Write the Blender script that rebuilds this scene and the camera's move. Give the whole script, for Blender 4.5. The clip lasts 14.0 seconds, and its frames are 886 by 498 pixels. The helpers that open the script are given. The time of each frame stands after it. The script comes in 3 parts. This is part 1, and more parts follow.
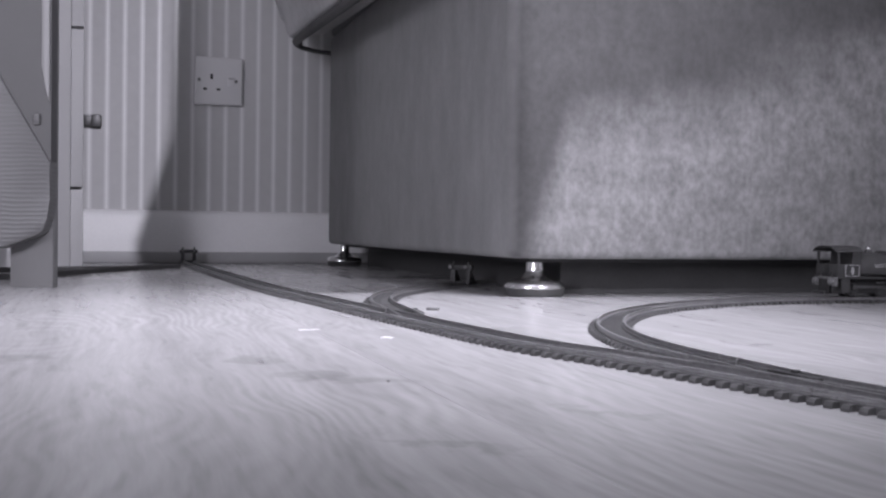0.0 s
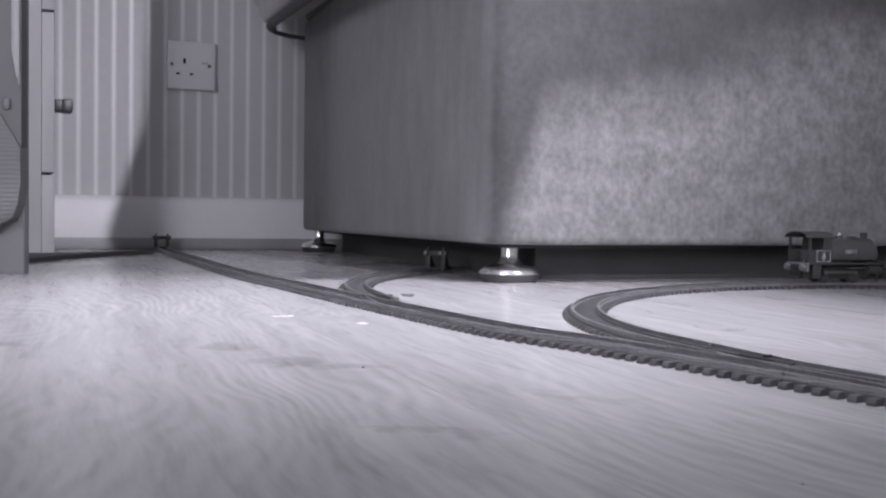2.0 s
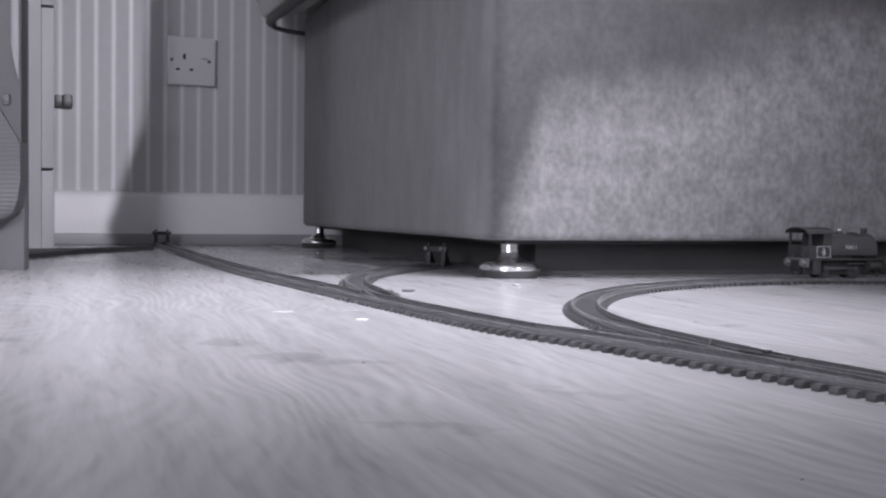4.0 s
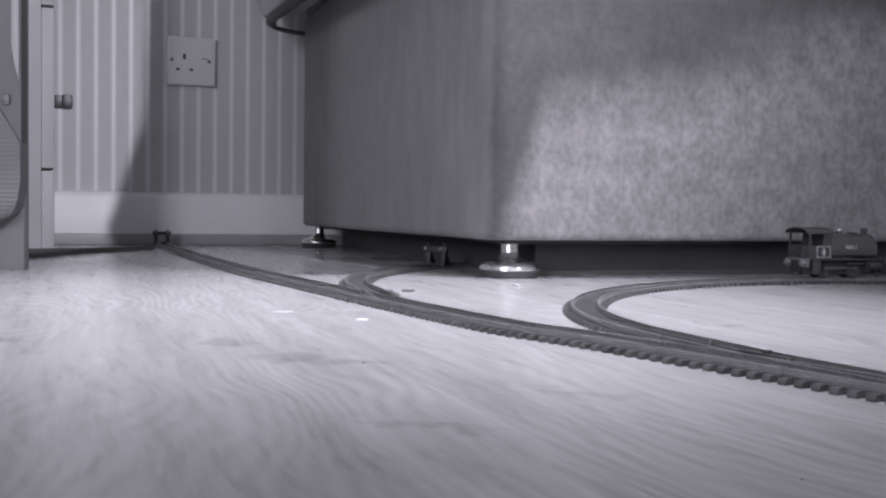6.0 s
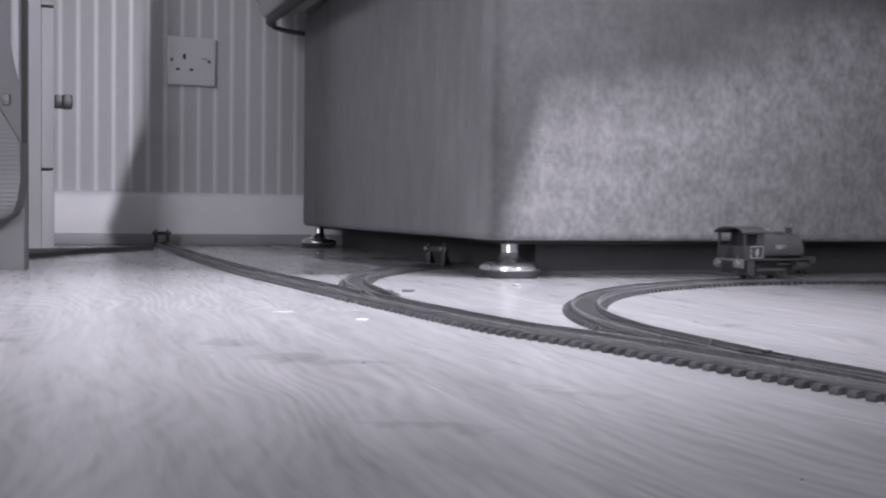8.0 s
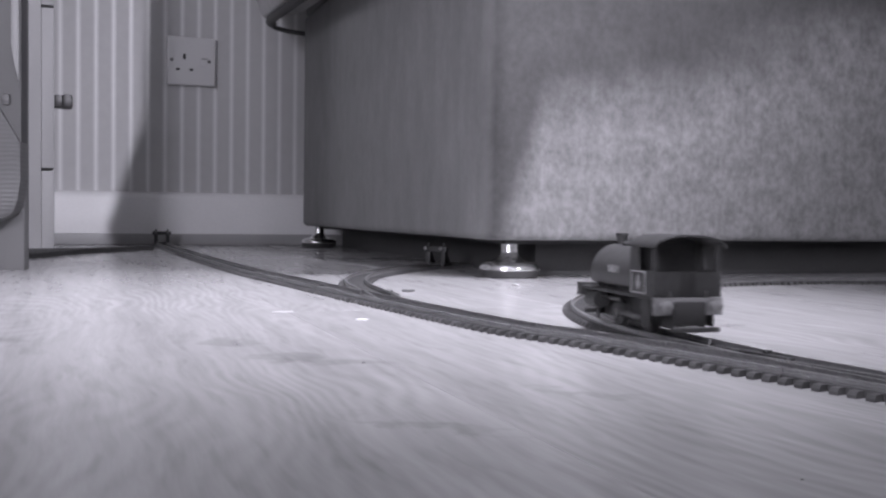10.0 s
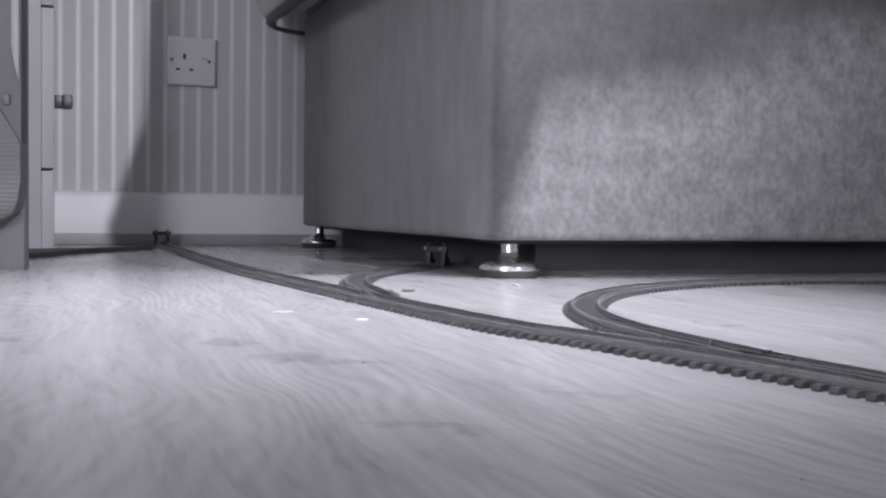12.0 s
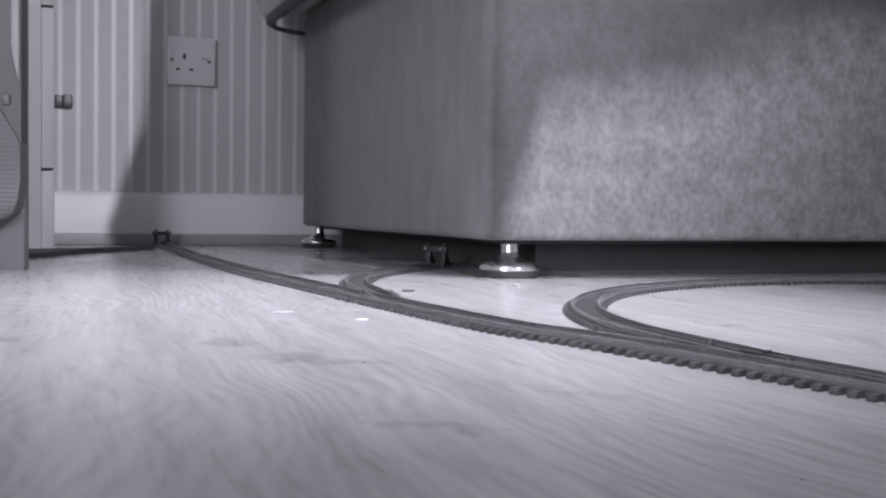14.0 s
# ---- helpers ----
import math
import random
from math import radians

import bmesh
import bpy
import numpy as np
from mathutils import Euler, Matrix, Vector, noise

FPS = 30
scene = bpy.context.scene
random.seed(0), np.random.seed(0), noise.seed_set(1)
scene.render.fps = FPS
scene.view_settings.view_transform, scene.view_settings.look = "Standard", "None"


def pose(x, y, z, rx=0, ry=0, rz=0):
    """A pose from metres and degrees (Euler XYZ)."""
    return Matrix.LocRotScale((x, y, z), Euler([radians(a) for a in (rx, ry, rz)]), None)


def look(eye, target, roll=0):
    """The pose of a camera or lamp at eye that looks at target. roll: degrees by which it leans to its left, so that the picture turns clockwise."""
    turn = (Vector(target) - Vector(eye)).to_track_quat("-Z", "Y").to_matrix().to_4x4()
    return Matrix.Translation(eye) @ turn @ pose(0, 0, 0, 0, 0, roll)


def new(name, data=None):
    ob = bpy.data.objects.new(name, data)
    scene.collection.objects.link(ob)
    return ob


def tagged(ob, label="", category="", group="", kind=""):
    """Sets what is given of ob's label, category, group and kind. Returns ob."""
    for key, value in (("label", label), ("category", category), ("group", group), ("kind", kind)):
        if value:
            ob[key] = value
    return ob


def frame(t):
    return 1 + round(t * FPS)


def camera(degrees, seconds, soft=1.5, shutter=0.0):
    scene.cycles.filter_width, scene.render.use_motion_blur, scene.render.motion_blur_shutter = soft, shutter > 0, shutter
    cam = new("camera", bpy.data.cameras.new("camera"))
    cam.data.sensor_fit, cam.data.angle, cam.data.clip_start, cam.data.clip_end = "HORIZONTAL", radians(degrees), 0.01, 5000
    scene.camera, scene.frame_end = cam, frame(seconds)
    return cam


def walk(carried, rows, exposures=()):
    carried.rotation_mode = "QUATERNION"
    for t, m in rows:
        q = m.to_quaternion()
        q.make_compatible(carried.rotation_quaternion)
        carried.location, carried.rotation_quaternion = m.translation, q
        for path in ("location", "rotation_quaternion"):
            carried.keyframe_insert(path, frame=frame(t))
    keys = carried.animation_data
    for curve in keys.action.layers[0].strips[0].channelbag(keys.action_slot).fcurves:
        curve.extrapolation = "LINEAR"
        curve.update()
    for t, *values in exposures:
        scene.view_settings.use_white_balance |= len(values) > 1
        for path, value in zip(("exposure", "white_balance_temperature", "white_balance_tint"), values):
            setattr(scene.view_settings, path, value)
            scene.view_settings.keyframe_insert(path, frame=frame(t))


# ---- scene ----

# ---- camera and its way ----
LENS = 47.37
cam = camera(LENS, 14.0, soft=2.3, shutter=0.4)
EYE = (0.0, 0.0, 0.0634)


def aim(right, down):
    """The camera turned by so many degrees to the left and up from its resting aim."""
    a, b = radians(-right), radians(2.051 - down)
    return look(EYE, (math.sin(a), math.cos(a), EYE[2] - math.tan(b)), 0.77)


CAMERA_ROWS = [
    (0.0, 1.426, 1.021), (0.1, 1.458, 0.664), (0.2, 1.458, 0.178), (0.3, 1.442, 0.146), (0.4, 1.361, 0.275), (0.5, 1.328, 0.373),
    (0.6, 1.231, 0.470), (0.7, 1.199, 0.437), (0.8, 1.134, 0.340), (0.9, 1.085, 0.253), (1.0, 1.004, 0.243), (1.1, 0.891, 0.275),
    (1.2, 0.778, 0.340), (1.3, 0.583, 0.470), (1.4, 0.356, 0.664), (1.5, 0.097, 0.810), (1.6, -0.097, 0.923), (1.7, -0.146, 0.826),
    (1.8, -0.065, 0.664), (1.9, -0.032, 0.405), (2.0, 0.000, 0.243), (2.1, 0.000, 0.178), (2.2, 0.000, 0.123), (2.4, 0.000, 0.091),
    (2.6, 0.000, 0.068), (2.8, 0.000, 0.026), (3.0, 0.000, 0.000), (14.0, 0.000, 0.000),
]
walk(cam, [(t, aim(r, d)) for t, r, d in CAMERA_ROWS], [(0.0, -0.07), (14.0, -0.07)])

# ---- world and lights ----
world = bpy.data.worlds.new("world")
scene.world = world
world.use_nodes = True
world.node_tree.nodes["Background"].inputs[0].default_value = (0.92, 0.9, 1.0, 1)
world.node_tree.nodes["Background"].inputs[1].default_value = 0.05

TINT = (1.0, 0.967, 1.12)


def lamp(name, kind, power, m, **more):
    data = bpy.data.lights.new(name, kind)
    data.energy, data.color = power, TINT
    for key, value in more.items():
        if key == "size":
            data.size = value
        if key == "cone":
            data.spot_size = radians(value)
        if key == "blend":
            data.spot_blend = value
        if key == "soft":
            data.shadow_soft_size = value
    ob = new(name, data)
    ob.matrix_world = m
    return ob


# unseen lamps: tilted overhead spot, two fills behind the camera, key spot at right
# narrow cone added to darken the floor towards the edges like a vignette
lamp("overhead_spot", "SPOT", 560, look((0.70, 0.52, 2.36), (-0.015, 0.70, 0)), cone=22.5, blend=1.0, soft=0.09)
# added fill from above, no such source known
lamp("fill_above", "AREA", 4, look((-0.5, -0.5, 2.36), (-0.5, -0.49, 0)), size=1.1)
# added fill for the wall and the sofa's left side
lamp("fill_behind", "AREA", 82, look((-1.84, -2.74, 1.08), (-0.6, 0.6, 0.2)), size=1.1)
# unseen key light, placed so the sofa's shadow edge falls on the wall
lamp("key_spot", "SPOT", 135, look((0.837, -0.44, 1.1), (-0.39, 1.42, 0.10)), cone=40, blend=1.0, soft=0.018)


# ---- materials ----
def material(name, base, rough=0.6, metal=0.0, spread=0.12, scale=30.0, bump=0.1, fine=400.0, stretch=(1, 1, 1), spec=0.5, each=0.0, emit=0.0):
    """A procedural surface: base grey or colour, broad blotches and fine grain, with a little relief."""
    m = bpy.data.materials.new(name)
    m.use_nodes = True
    n, l = m.node_tree.nodes, m.node_tree.links
    b = n["Principled BSDF"]
    col = (base, base, base) if isinstance(base, float) else base
    b.inputs["Roughness"].default_value, b.inputs["Metallic"].default_value = rough, metal
    b.inputs["Specular IOR Level"].default_value = spec
    tc, mp = n.new("ShaderNodeTexCoord"), n.new("ShaderNodeMapping")
    mp.inputs["Scale"].default_value = stretch
    l.new(tc.outputs["Object"], mp.inputs[0])
    big, small = n.new("ShaderNodeTexNoise"), n.new("ShaderNodeTexNoise")
    big.inputs["Scale"].default_value, small.inputs["Scale"].default_value = scale, fine
    big.inputs["Detail"].default_value, small.inputs["Detail"].default_value = 5, 3
    l.new(mp.outputs[0], big.inputs[0]), l.new(mp.outputs[0], small.inputs[0])
    mix = n.new("ShaderNodeMath")
    mix.operation = "MULTIPLY_ADD"
    mix.inputs[1].default_value = 0.5
    half = n.new("ShaderNodeMath")
    half.operation = "MULTIPLY"
    half.inputs[1].default_value = 0.5
    l.new(big.outputs[0], half.inputs[0])
    l.new(small.outputs[0], mix.inputs[0]), l.new(half.outputs[0], mix.inputs[2])
    ramp = n.new("ShaderNodeMapRange")
    ramp.inputs[1].default_value, ramp.inputs[2].default_value = 0.3, 0.7
    ramp.inputs[3].default_value, ramp.inputs[4].default_value = 1 - spread, 1 + spread
    l.new(mix.outputs[0], ramp.inputs[0])
    value = ramp.outputs[0]
    if each:
        info = n.new("ShaderNodeObjectInfo")
        vary = n.new("ShaderNodeMapRange")
        vary.inputs[3].default_value, vary.inputs[4].default_value = 1 - each, 1 + each
        l.new(info.outputs["Random"], vary.inputs[0])
        times = n.new("ShaderNodeMath")
        times.operation = "MULTIPLY"
        l.new(value, times.inputs[0]), l.new(vary.outputs[0], times.inputs[1])
        value = times.outputs[0]
    tint = n.new("ShaderNodeVectorMath")
    tint.operation = "SCALE"
    tint.inputs[0].default_value = col
    l.new(value, tint.inputs["Scale"])
    l.new(tint.outputs[0], b.inputs["Base Color"])
    if bump:
        bp = n.new("ShaderNodeBump")
        bp.inputs["Strength"].default_value, bp.inputs["Distance"].default_value = bump, 0.002
        l.new(mix.outputs[0], bp.inputs["Height"]), l.new(bp.outputs[0], b.inputs["Normal"])
    return m


M_WHITE = material("white_paint", 0.82, 0.42, spread=0.05, scale=9, bump=0.04)
M_TRIM = material("grey_trim", 0.36, 0.5, spread=0.06, scale=14, bump=0.05)
M_CABINET = material("white_laminate", 0.3, 0.6, spread=0.04, scale=6, bump=0.02)
M_SOCKET = material("white_plastic", 0.64, 0.28, spread=0.03, scale=20, bump=0.02)
M_HOLE = material("dark_hole", 0.02, 0.7, bump=0)
M_PAINTED = material("room_paint", 0.72, 0.8, spread=0.04, scale=3, bump=0.1)
M_CHROME = material("chrome", 0.93, 0.2, metal=1.0, spread=0.03, scale=60, bump=0.0)
M_STEEL = material("brushed_steel", 0.2, 0.4, metal=1.0, spread=0.1, scale=60, bump=0.05)
M_DARKSTEEL = material("dull_steel", 0.1, 0.5, metal=1.0, spread=0.15, scale=60, bump=0.05)
M_PIPING = material("dark_piping", 0.06, 0.6, spread=0.15, fine=900, bump=0.1)
M_PLASTIC = material("dark_plastic", 0.032, 0.5, spread=0.15, scale=90, bump=0.08, each=0.2)
M_SLEEPER = material("sleeper_plastic", 0.055, 0.6, spread=0.2, scale=120, bump=0.1, each=0.22)
M_RAIL = material("rail_metal", 0.34, 0.4, metal=0.85, spread=0.25, scale=60, bump=0.05)
M_CABLE = material("black_sleeve", 0.03, 0.55, spread=0.2, scale=40, bump=0.05)
M_GREYWOOD = material("grey_board", 0.15, 0.5, spread=0.07, scale=7, stretch=(6, 6, 1), bump=0.06)
M_APRON = material("grey_veneer", 0.095, 0.45, spread=0.1, scale=5, fine=60, stretch=(1, 1, 9), bump=0.1)
M_STRIP = material("pale_glint_strip", 0.22, 0.5, spread=0.05, scale=8, bump=0.03)
M_PANEL = material("smooth_grey_panel", 0.06, 0.5, spread=0.05, scale=8, bump=0.03)
M_GAP_SHADE = material("dark_gap_shade", 0.048, 0.7, spread=0.2, scale=30, bump=0.1)
M_UNDER = material("black_underlining", 0.048, 0.9, spread=0.1, bump=0.1)
M_LOCO = material("loco_black", 0.042, 0.6, spread=0.25, scale=150, bump=0.08, spec=0.35)
M_LOCO_GREY = material("loco_tank_paint", 0.06, 0.5, spread=0.18, scale=120, bump=0.06, spec=0.4)
M_BUFFER = material("worn_buffer_grey", 0.15, 0.4, spread=0.2, scale=200, bump=0.06)
M_ROD = material("dull_rod_metal", 0.16, 0.5, metal=0.9, spread=0.1, scale=90, bump=0.04)
M_LETTER = material("pale_lettering", 0.4, 0.5, spread=0.05, bump=0)
M_WOODCHIP = material("dark_chip", 0.12, 0.6)
M_GLINT = material("scrap_and_glint_white", 0.62, 0.5, spread=0.05, bump=0.05)


def fabric_material(name, base, spread, painted_shade=False):
    m = material(name, base, 0.95, spread=0.05, scale=12, fine=260, bump=0.25, spec=0.15)
    n, l = m.node_tree.nodes, m.node_tree.links
    b = n["Principled BSDF"]
    tc = n.new("ShaderNodeTexCoord")
    mp = n.new("ShaderNodeMapping")
    mp.inputs["Scale"].default_value = (1, 1, 0.85)
    l.new(tc.outputs["Object"], mp.inputs[0])
    blot, mid = n.new("ShaderNodeTexNoise"), n.new("ShaderNodeTexNoise")
    blot.inputs["Scale"].default_value, mid.inputs["Scale"].default_value = 44, 150
    blot.inputs["Detail"].default_value, mid.inputs["Detail"].default_value = 4, 6
    l.new(mp.outputs[0], blot.inputs[0]), l.new(mp.outputs[0], mid.inputs[0])
    add = n.new("ShaderNodeMath")
    add.operation = "ADD"
    l.new(blot.outputs[0], add.inputs[0]), l.new(mid.outputs[0], add.inputs[1])
    rng = n.new("ShaderNodeMapRange")
    rng.inputs[1].default_value, rng.inputs[2].default_value = 0.7, 1.3
    rng.inputs[3].default_value, rng.inputs[4].default_value = base * (1 - spread), base * (1 + spread)
    l.new(add.outputs[0], rng.inputs[0])
    value = rng.outputs[0]
    if painted_shade:
        # shade painted into the colour: the upper part goes darker and smoother
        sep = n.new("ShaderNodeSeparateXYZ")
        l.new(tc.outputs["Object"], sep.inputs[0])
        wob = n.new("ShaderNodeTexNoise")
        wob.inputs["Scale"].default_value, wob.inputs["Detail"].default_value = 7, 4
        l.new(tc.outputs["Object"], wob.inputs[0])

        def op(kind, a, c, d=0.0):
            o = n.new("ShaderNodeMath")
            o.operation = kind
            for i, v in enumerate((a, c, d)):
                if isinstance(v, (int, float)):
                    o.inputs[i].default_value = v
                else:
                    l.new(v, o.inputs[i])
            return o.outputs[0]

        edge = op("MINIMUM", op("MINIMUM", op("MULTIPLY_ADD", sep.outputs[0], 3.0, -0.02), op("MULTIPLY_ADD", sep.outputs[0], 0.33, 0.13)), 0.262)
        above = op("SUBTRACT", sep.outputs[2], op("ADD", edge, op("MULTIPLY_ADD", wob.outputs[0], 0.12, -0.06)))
        shade_mask = n.new("ShaderNodeMapRange")
        shade_mask.interpolation_type = "SMOOTHSTEP"
        shade_mask.inputs[1].default_value, shade_mask.inputs[2].default_value = -0.05, 0.06
        l.new(above, shade_mask.inputs[0])
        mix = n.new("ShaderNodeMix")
        streak_map = n.new("ShaderNodeMapping")
        streak_map.inputs["Scale"].default_value = (30, 30, 11)
        l.new(tc.outputs["Object"], streak_map.inputs[0])
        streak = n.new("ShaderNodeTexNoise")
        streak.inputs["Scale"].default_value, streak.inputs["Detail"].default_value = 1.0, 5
        l.new(streak_map.outputs[0], streak.inputs[0])
        # the left face gets back part of the colour that the painted shade takes
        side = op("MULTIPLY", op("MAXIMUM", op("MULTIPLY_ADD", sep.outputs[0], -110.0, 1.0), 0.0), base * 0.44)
        shaded = op("MULTIPLY_ADD", value, 0.18, op("ADD", side, base * 0.18))
        shaded = op("MULTIPLY", shaded, op("MULTIPLY_ADD", streak.outputs[0], 0.5, 0.75))
        l.new(shaded, mix.inputs[3])
        l.new(shade_mask.outputs[0], mix.inputs[0]), l.new(value, mix.inputs[2])
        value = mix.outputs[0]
    l.new(value, b.inputs["Base Color"])
    b.inputs["Sheen Weight"].default_value = 0.15
    return m


def ripple(m, pitch, deep, dark):
    """Wavy figure across a veneer: bands up its height, bent by noise, in relief and tone."""
    n, l = m.node_tree.nodes, m.node_tree.links
    b = n["Principled BSDF"]
    tc, wave = n.new("ShaderNodeTexCoord"), n.new("ShaderNodeTexWave")
    wave.bands_direction = "Z"
    wave.inputs["Scale"].default_value, wave.inputs["Distortion"].default_value = 0.314 / pitch, 3.0
    wave.inputs["Detail"].default_value, wave.inputs["Detail Scale"].default_value = 1.5, 0.35
    l.new(tc.outputs["Object"], wave.inputs[0])
    tone = n.new("ShaderNodeMapRange")
    tone.inputs[3].default_value, tone.inputs[4].default_value = 1 - dark, 1 + dark
    l.new(wave.outputs["Fac"], tone.inputs[0])
    old = b.inputs["Base Color"].links[0].from_socket
    scaled = n.new("ShaderNodeVectorMath")
    scaled.operation = "SCALE"
    l.new(old, scaled.inputs[0]), l.new(tone.outputs[0], scaled.inputs["Scale"]), l.new(scaled.outputs[0], b.inputs["Base Color"])
    bp = n.new("ShaderNodeBump")
    bp.inputs["Strength"].default_value, bp.inputs["Distance"].default_value = 0.5, deep
    l.new(wave.outputs["Fac"], bp.inputs["Height"]), l.new(bp.outputs[0], b.inputs["Normal"])


ripple(M_APRON, 0.0045, 0.0003, 0.07)
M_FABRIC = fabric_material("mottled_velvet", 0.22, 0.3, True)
M_ARM = fabric_material("pale_arm_fabric", 0.4, 0.12)


def floor_material():
    """Pale wood-print boards with long wavy grain, satin lacquer and a few scuffs."""
    m = bpy.data.materials.new("pale_laminate")
    m.use_nodes = True
    n, l = m.node_tree.nodes, m.node_tree.links
    b = n["Principled BSDF"]
    tc = n.new("ShaderNodeNewGeometry")
    info = n.new("ShaderNodeObjectInfo")
    apart = n.new("ShaderNodeMath")
    apart.operation = "MULTIPLY"
    apart.inputs[1].default_value = 37.0
    l.new(info.outputs["Random"], apart.inputs[0])
    own = n.new("ShaderNodeVectorMath")
    own.operation = "ADD"
    l.new(tc.outputs["Position"], own.inputs[0]), l.new(apart.outputs[0], own.inputs[1])
    mp = n.new("ShaderNodeMapping")
    mp.inputs["Rotation"].default_value = (0, 0, radians(-19.7))
    l.new(own.outputs[0], mp.inputs[0])
    # the grain bends
    bend = n.new("ShaderNodeTexNoise")
    bend.inputs["Scale"].default_value, bend.inputs["Detail"].default_value = 5.0, 2
    l.new(mp.outputs[0], bend.inputs[0])
    shift = n.new("ShaderNodeVectorMath")
    shift.operation = "MULTIPLY_ADD"
    shift.inputs[1].default_value = (0.026, 0.02, 0)
    l.new(bend.outputs["Color"], shift.inputs[0]), l.new(mp.outputs[0], shift.inputs[2])
    sq = n.new("ShaderNodeMapping")
    sq.inputs["Scale"].default_value = (1, 0.075, 1)
    l.new(shift.outputs[0], sq.inputs[0])
    grain, fine, blot = (n.new("ShaderNodeTexNoise") for _ in range(3))
    grain.inputs["Scale"].default_value, grain.inputs["Detail"].default_value, grain.inputs["Roughness"].default_value = 95, 5, 0.65
    fine.inputs["Scale"].default_value, fine.inputs["Detail"].default_value = 330, 3
    blot.inputs["Scale"].default_value, blot.inputs["Detail"].default_value = 7, 3
    l.new(sq.outputs[0], grain.inputs[0]), l.new(sq.outputs[0], fine.inputs[0]), l.new(mp.outputs[0], blot.inputs[0])
    mixed = n.new("ShaderNodeMath")
    mixed.operation = "MULTIPLY_ADD"
    mixed.inputs[1].default_value = 0.35
    l.new(fine.outputs[0], mixed.inputs[0]), l.new(grain.outputs[0], mixed.inputs[2])
    both = n.new("ShaderNodeMath")
    both.operation = "MULTIPLY_ADD"
    both.inputs[1].default_value = 0.4
    l.new(blot.outputs[0], both.inputs[0]), l.new(mixed.outputs[0], both.inputs[2])
    ramp = n.new("ShaderNodeMapRange")
    ramp.inputs[1].default_value, ramp.inputs[2].default_value = 0.66, 1.08
    ramp.inputs[3].default_value, ramp.inputs[4].default_value = 0.345, 0.44
    l.new(both.outputs[0], ramp.inputs[0])
    shade = n.new("ShaderNodeMapRange")
    shade.inputs[3].default_value, shade.inputs[4].default_value = 0.985, 1.015
    l.new(info.outputs["Random"], shade.inputs[0])
    # wavy growth rings that open into long arches
    drift = n.new("ShaderNodeTexNoise")
    drift.inputs["Scale"].default_value, drift.inputs["Detail"].default_value = 1.0, 2
    broad = n.new("ShaderNodeMapping")
    broad.inputs["Scale"].default_value = (9.0, 3.2, 1)
    l.new(mp.outputs[0], broad.inputs[0]), l.new(broad.outputs[0], drift.inputs[0])
    warp = n.new("ShaderNodeVectorMath")
    warp.operation = "MULTIPLY_ADD"
    warp.inputs[1].default_value = (0.16, 0.0, 0)
    l.new(drift.outputs["Color"], warp.inputs[0]), l.new(shift.outputs[0], warp.inputs[2])
    ring = n.new("ShaderNodeTexWave")
    ring.wave_type, ring.bands_direction, ring.wave_profile = "BANDS", "X", "SIN"
    ring.inputs["Scale"].default_value, ring.inputs["Distortion"].default_value = 36.0, 4.5
    ring.inputs["Detail"].default_value, ring.inputs["Detail Scale"].default_value = 3, 0.6
    l.new(warp.outputs[0], ring.inputs[0])
    faint = n.new("ShaderNodeMapRange")
    faint.inputs[1].default_value, faint.inputs[2].default_value = 0.35, 0.65
    faint.inputs[3].default_value, faint.inputs[4].default_value = 0.0, 0.055
    l.new(blot.outputs[0], faint.inputs[0])
    ringed = n.new("ShaderNodeMath")
    ringed.operation = "MULTIPLY"
    l.new(ring.outputs["Fac"], ringed.inputs[0]), l.new(faint.outputs[0], ringed.inputs[1])
    stripe = n.new("ShaderNodeMapping")
    stripe.inputs["Scale"].default_value = (24, 1.6, 1)
    l.new(shift.outputs[0], stripe.inputs[0])
    paler = n.new("ShaderNodeTexNoise")
    paler.inputs["Scale"].default_value, paler.inputs["Detail"].default_value = 1.0, 3
    l.new(stripe.outputs[0], paler.inputs[0])
    bands = n.new("ShaderNodeMapRange")
    bands.inputs[1].default_value, bands.inputs[2].default_value = 0.35, 0.68
    bands.inputs[3].default_value, bands.inputs[4].default_value = -0.016, 0.03
    l.new(paler.outputs[0], bands.inputs[0])
    banded = n.new("ShaderNodeMath")
    banded.operation = "ADD"
    l.new(ramp.outputs[0], banded.inputs[0]), l.new(bands.outputs[0], banded.inputs[1])
    lit = n.new("ShaderNodeMath")
    lit.operation = "SUBTRACT"
    l.new(banded.outputs[0], lit.inputs[0]), l.new(ringed.outputs[0], lit.inputs[1])
    toned = n.new("ShaderNodeMath")
    toned.operation = "MULTIPLY"
    l.new(lit.outputs[0], toned.inputs[0]), l.new(shade.outputs[0], toned.inputs[1])
    dash = n.new("ShaderNodeMapping")
    dash.inputs["Scale"].default_value = (150, 22, 1)
    l.new(shift.outputs[0], dash.inputs[0])
    pores = n.new("ShaderNodeTexNoise")
    pores.inputs["Scale"].default_value, pores.inputs["Detail"].default_value = 1.0, 2
    l.new(dash.outputs[0], pores.inputs[0])
    pored = n.new("ShaderNodeMapRange")
    pored.inputs[1].default_value, pored.inputs[2].default_value = 0.56, 0.7
    pored.inputs[3].default_value, pored.inputs[4].default_value = 1.0, 0.88
    l.new(pores.outputs[0], pored.inputs[0])
    flecked = n.new("ShaderNodeMath")
    flecked.operation = "MULTIPLY"
    l.new(toned.outputs[0], flecked.inputs[0]), l.new(pored.outputs[0], flecked.inputs[1])
    value = flecked.outputs[0]
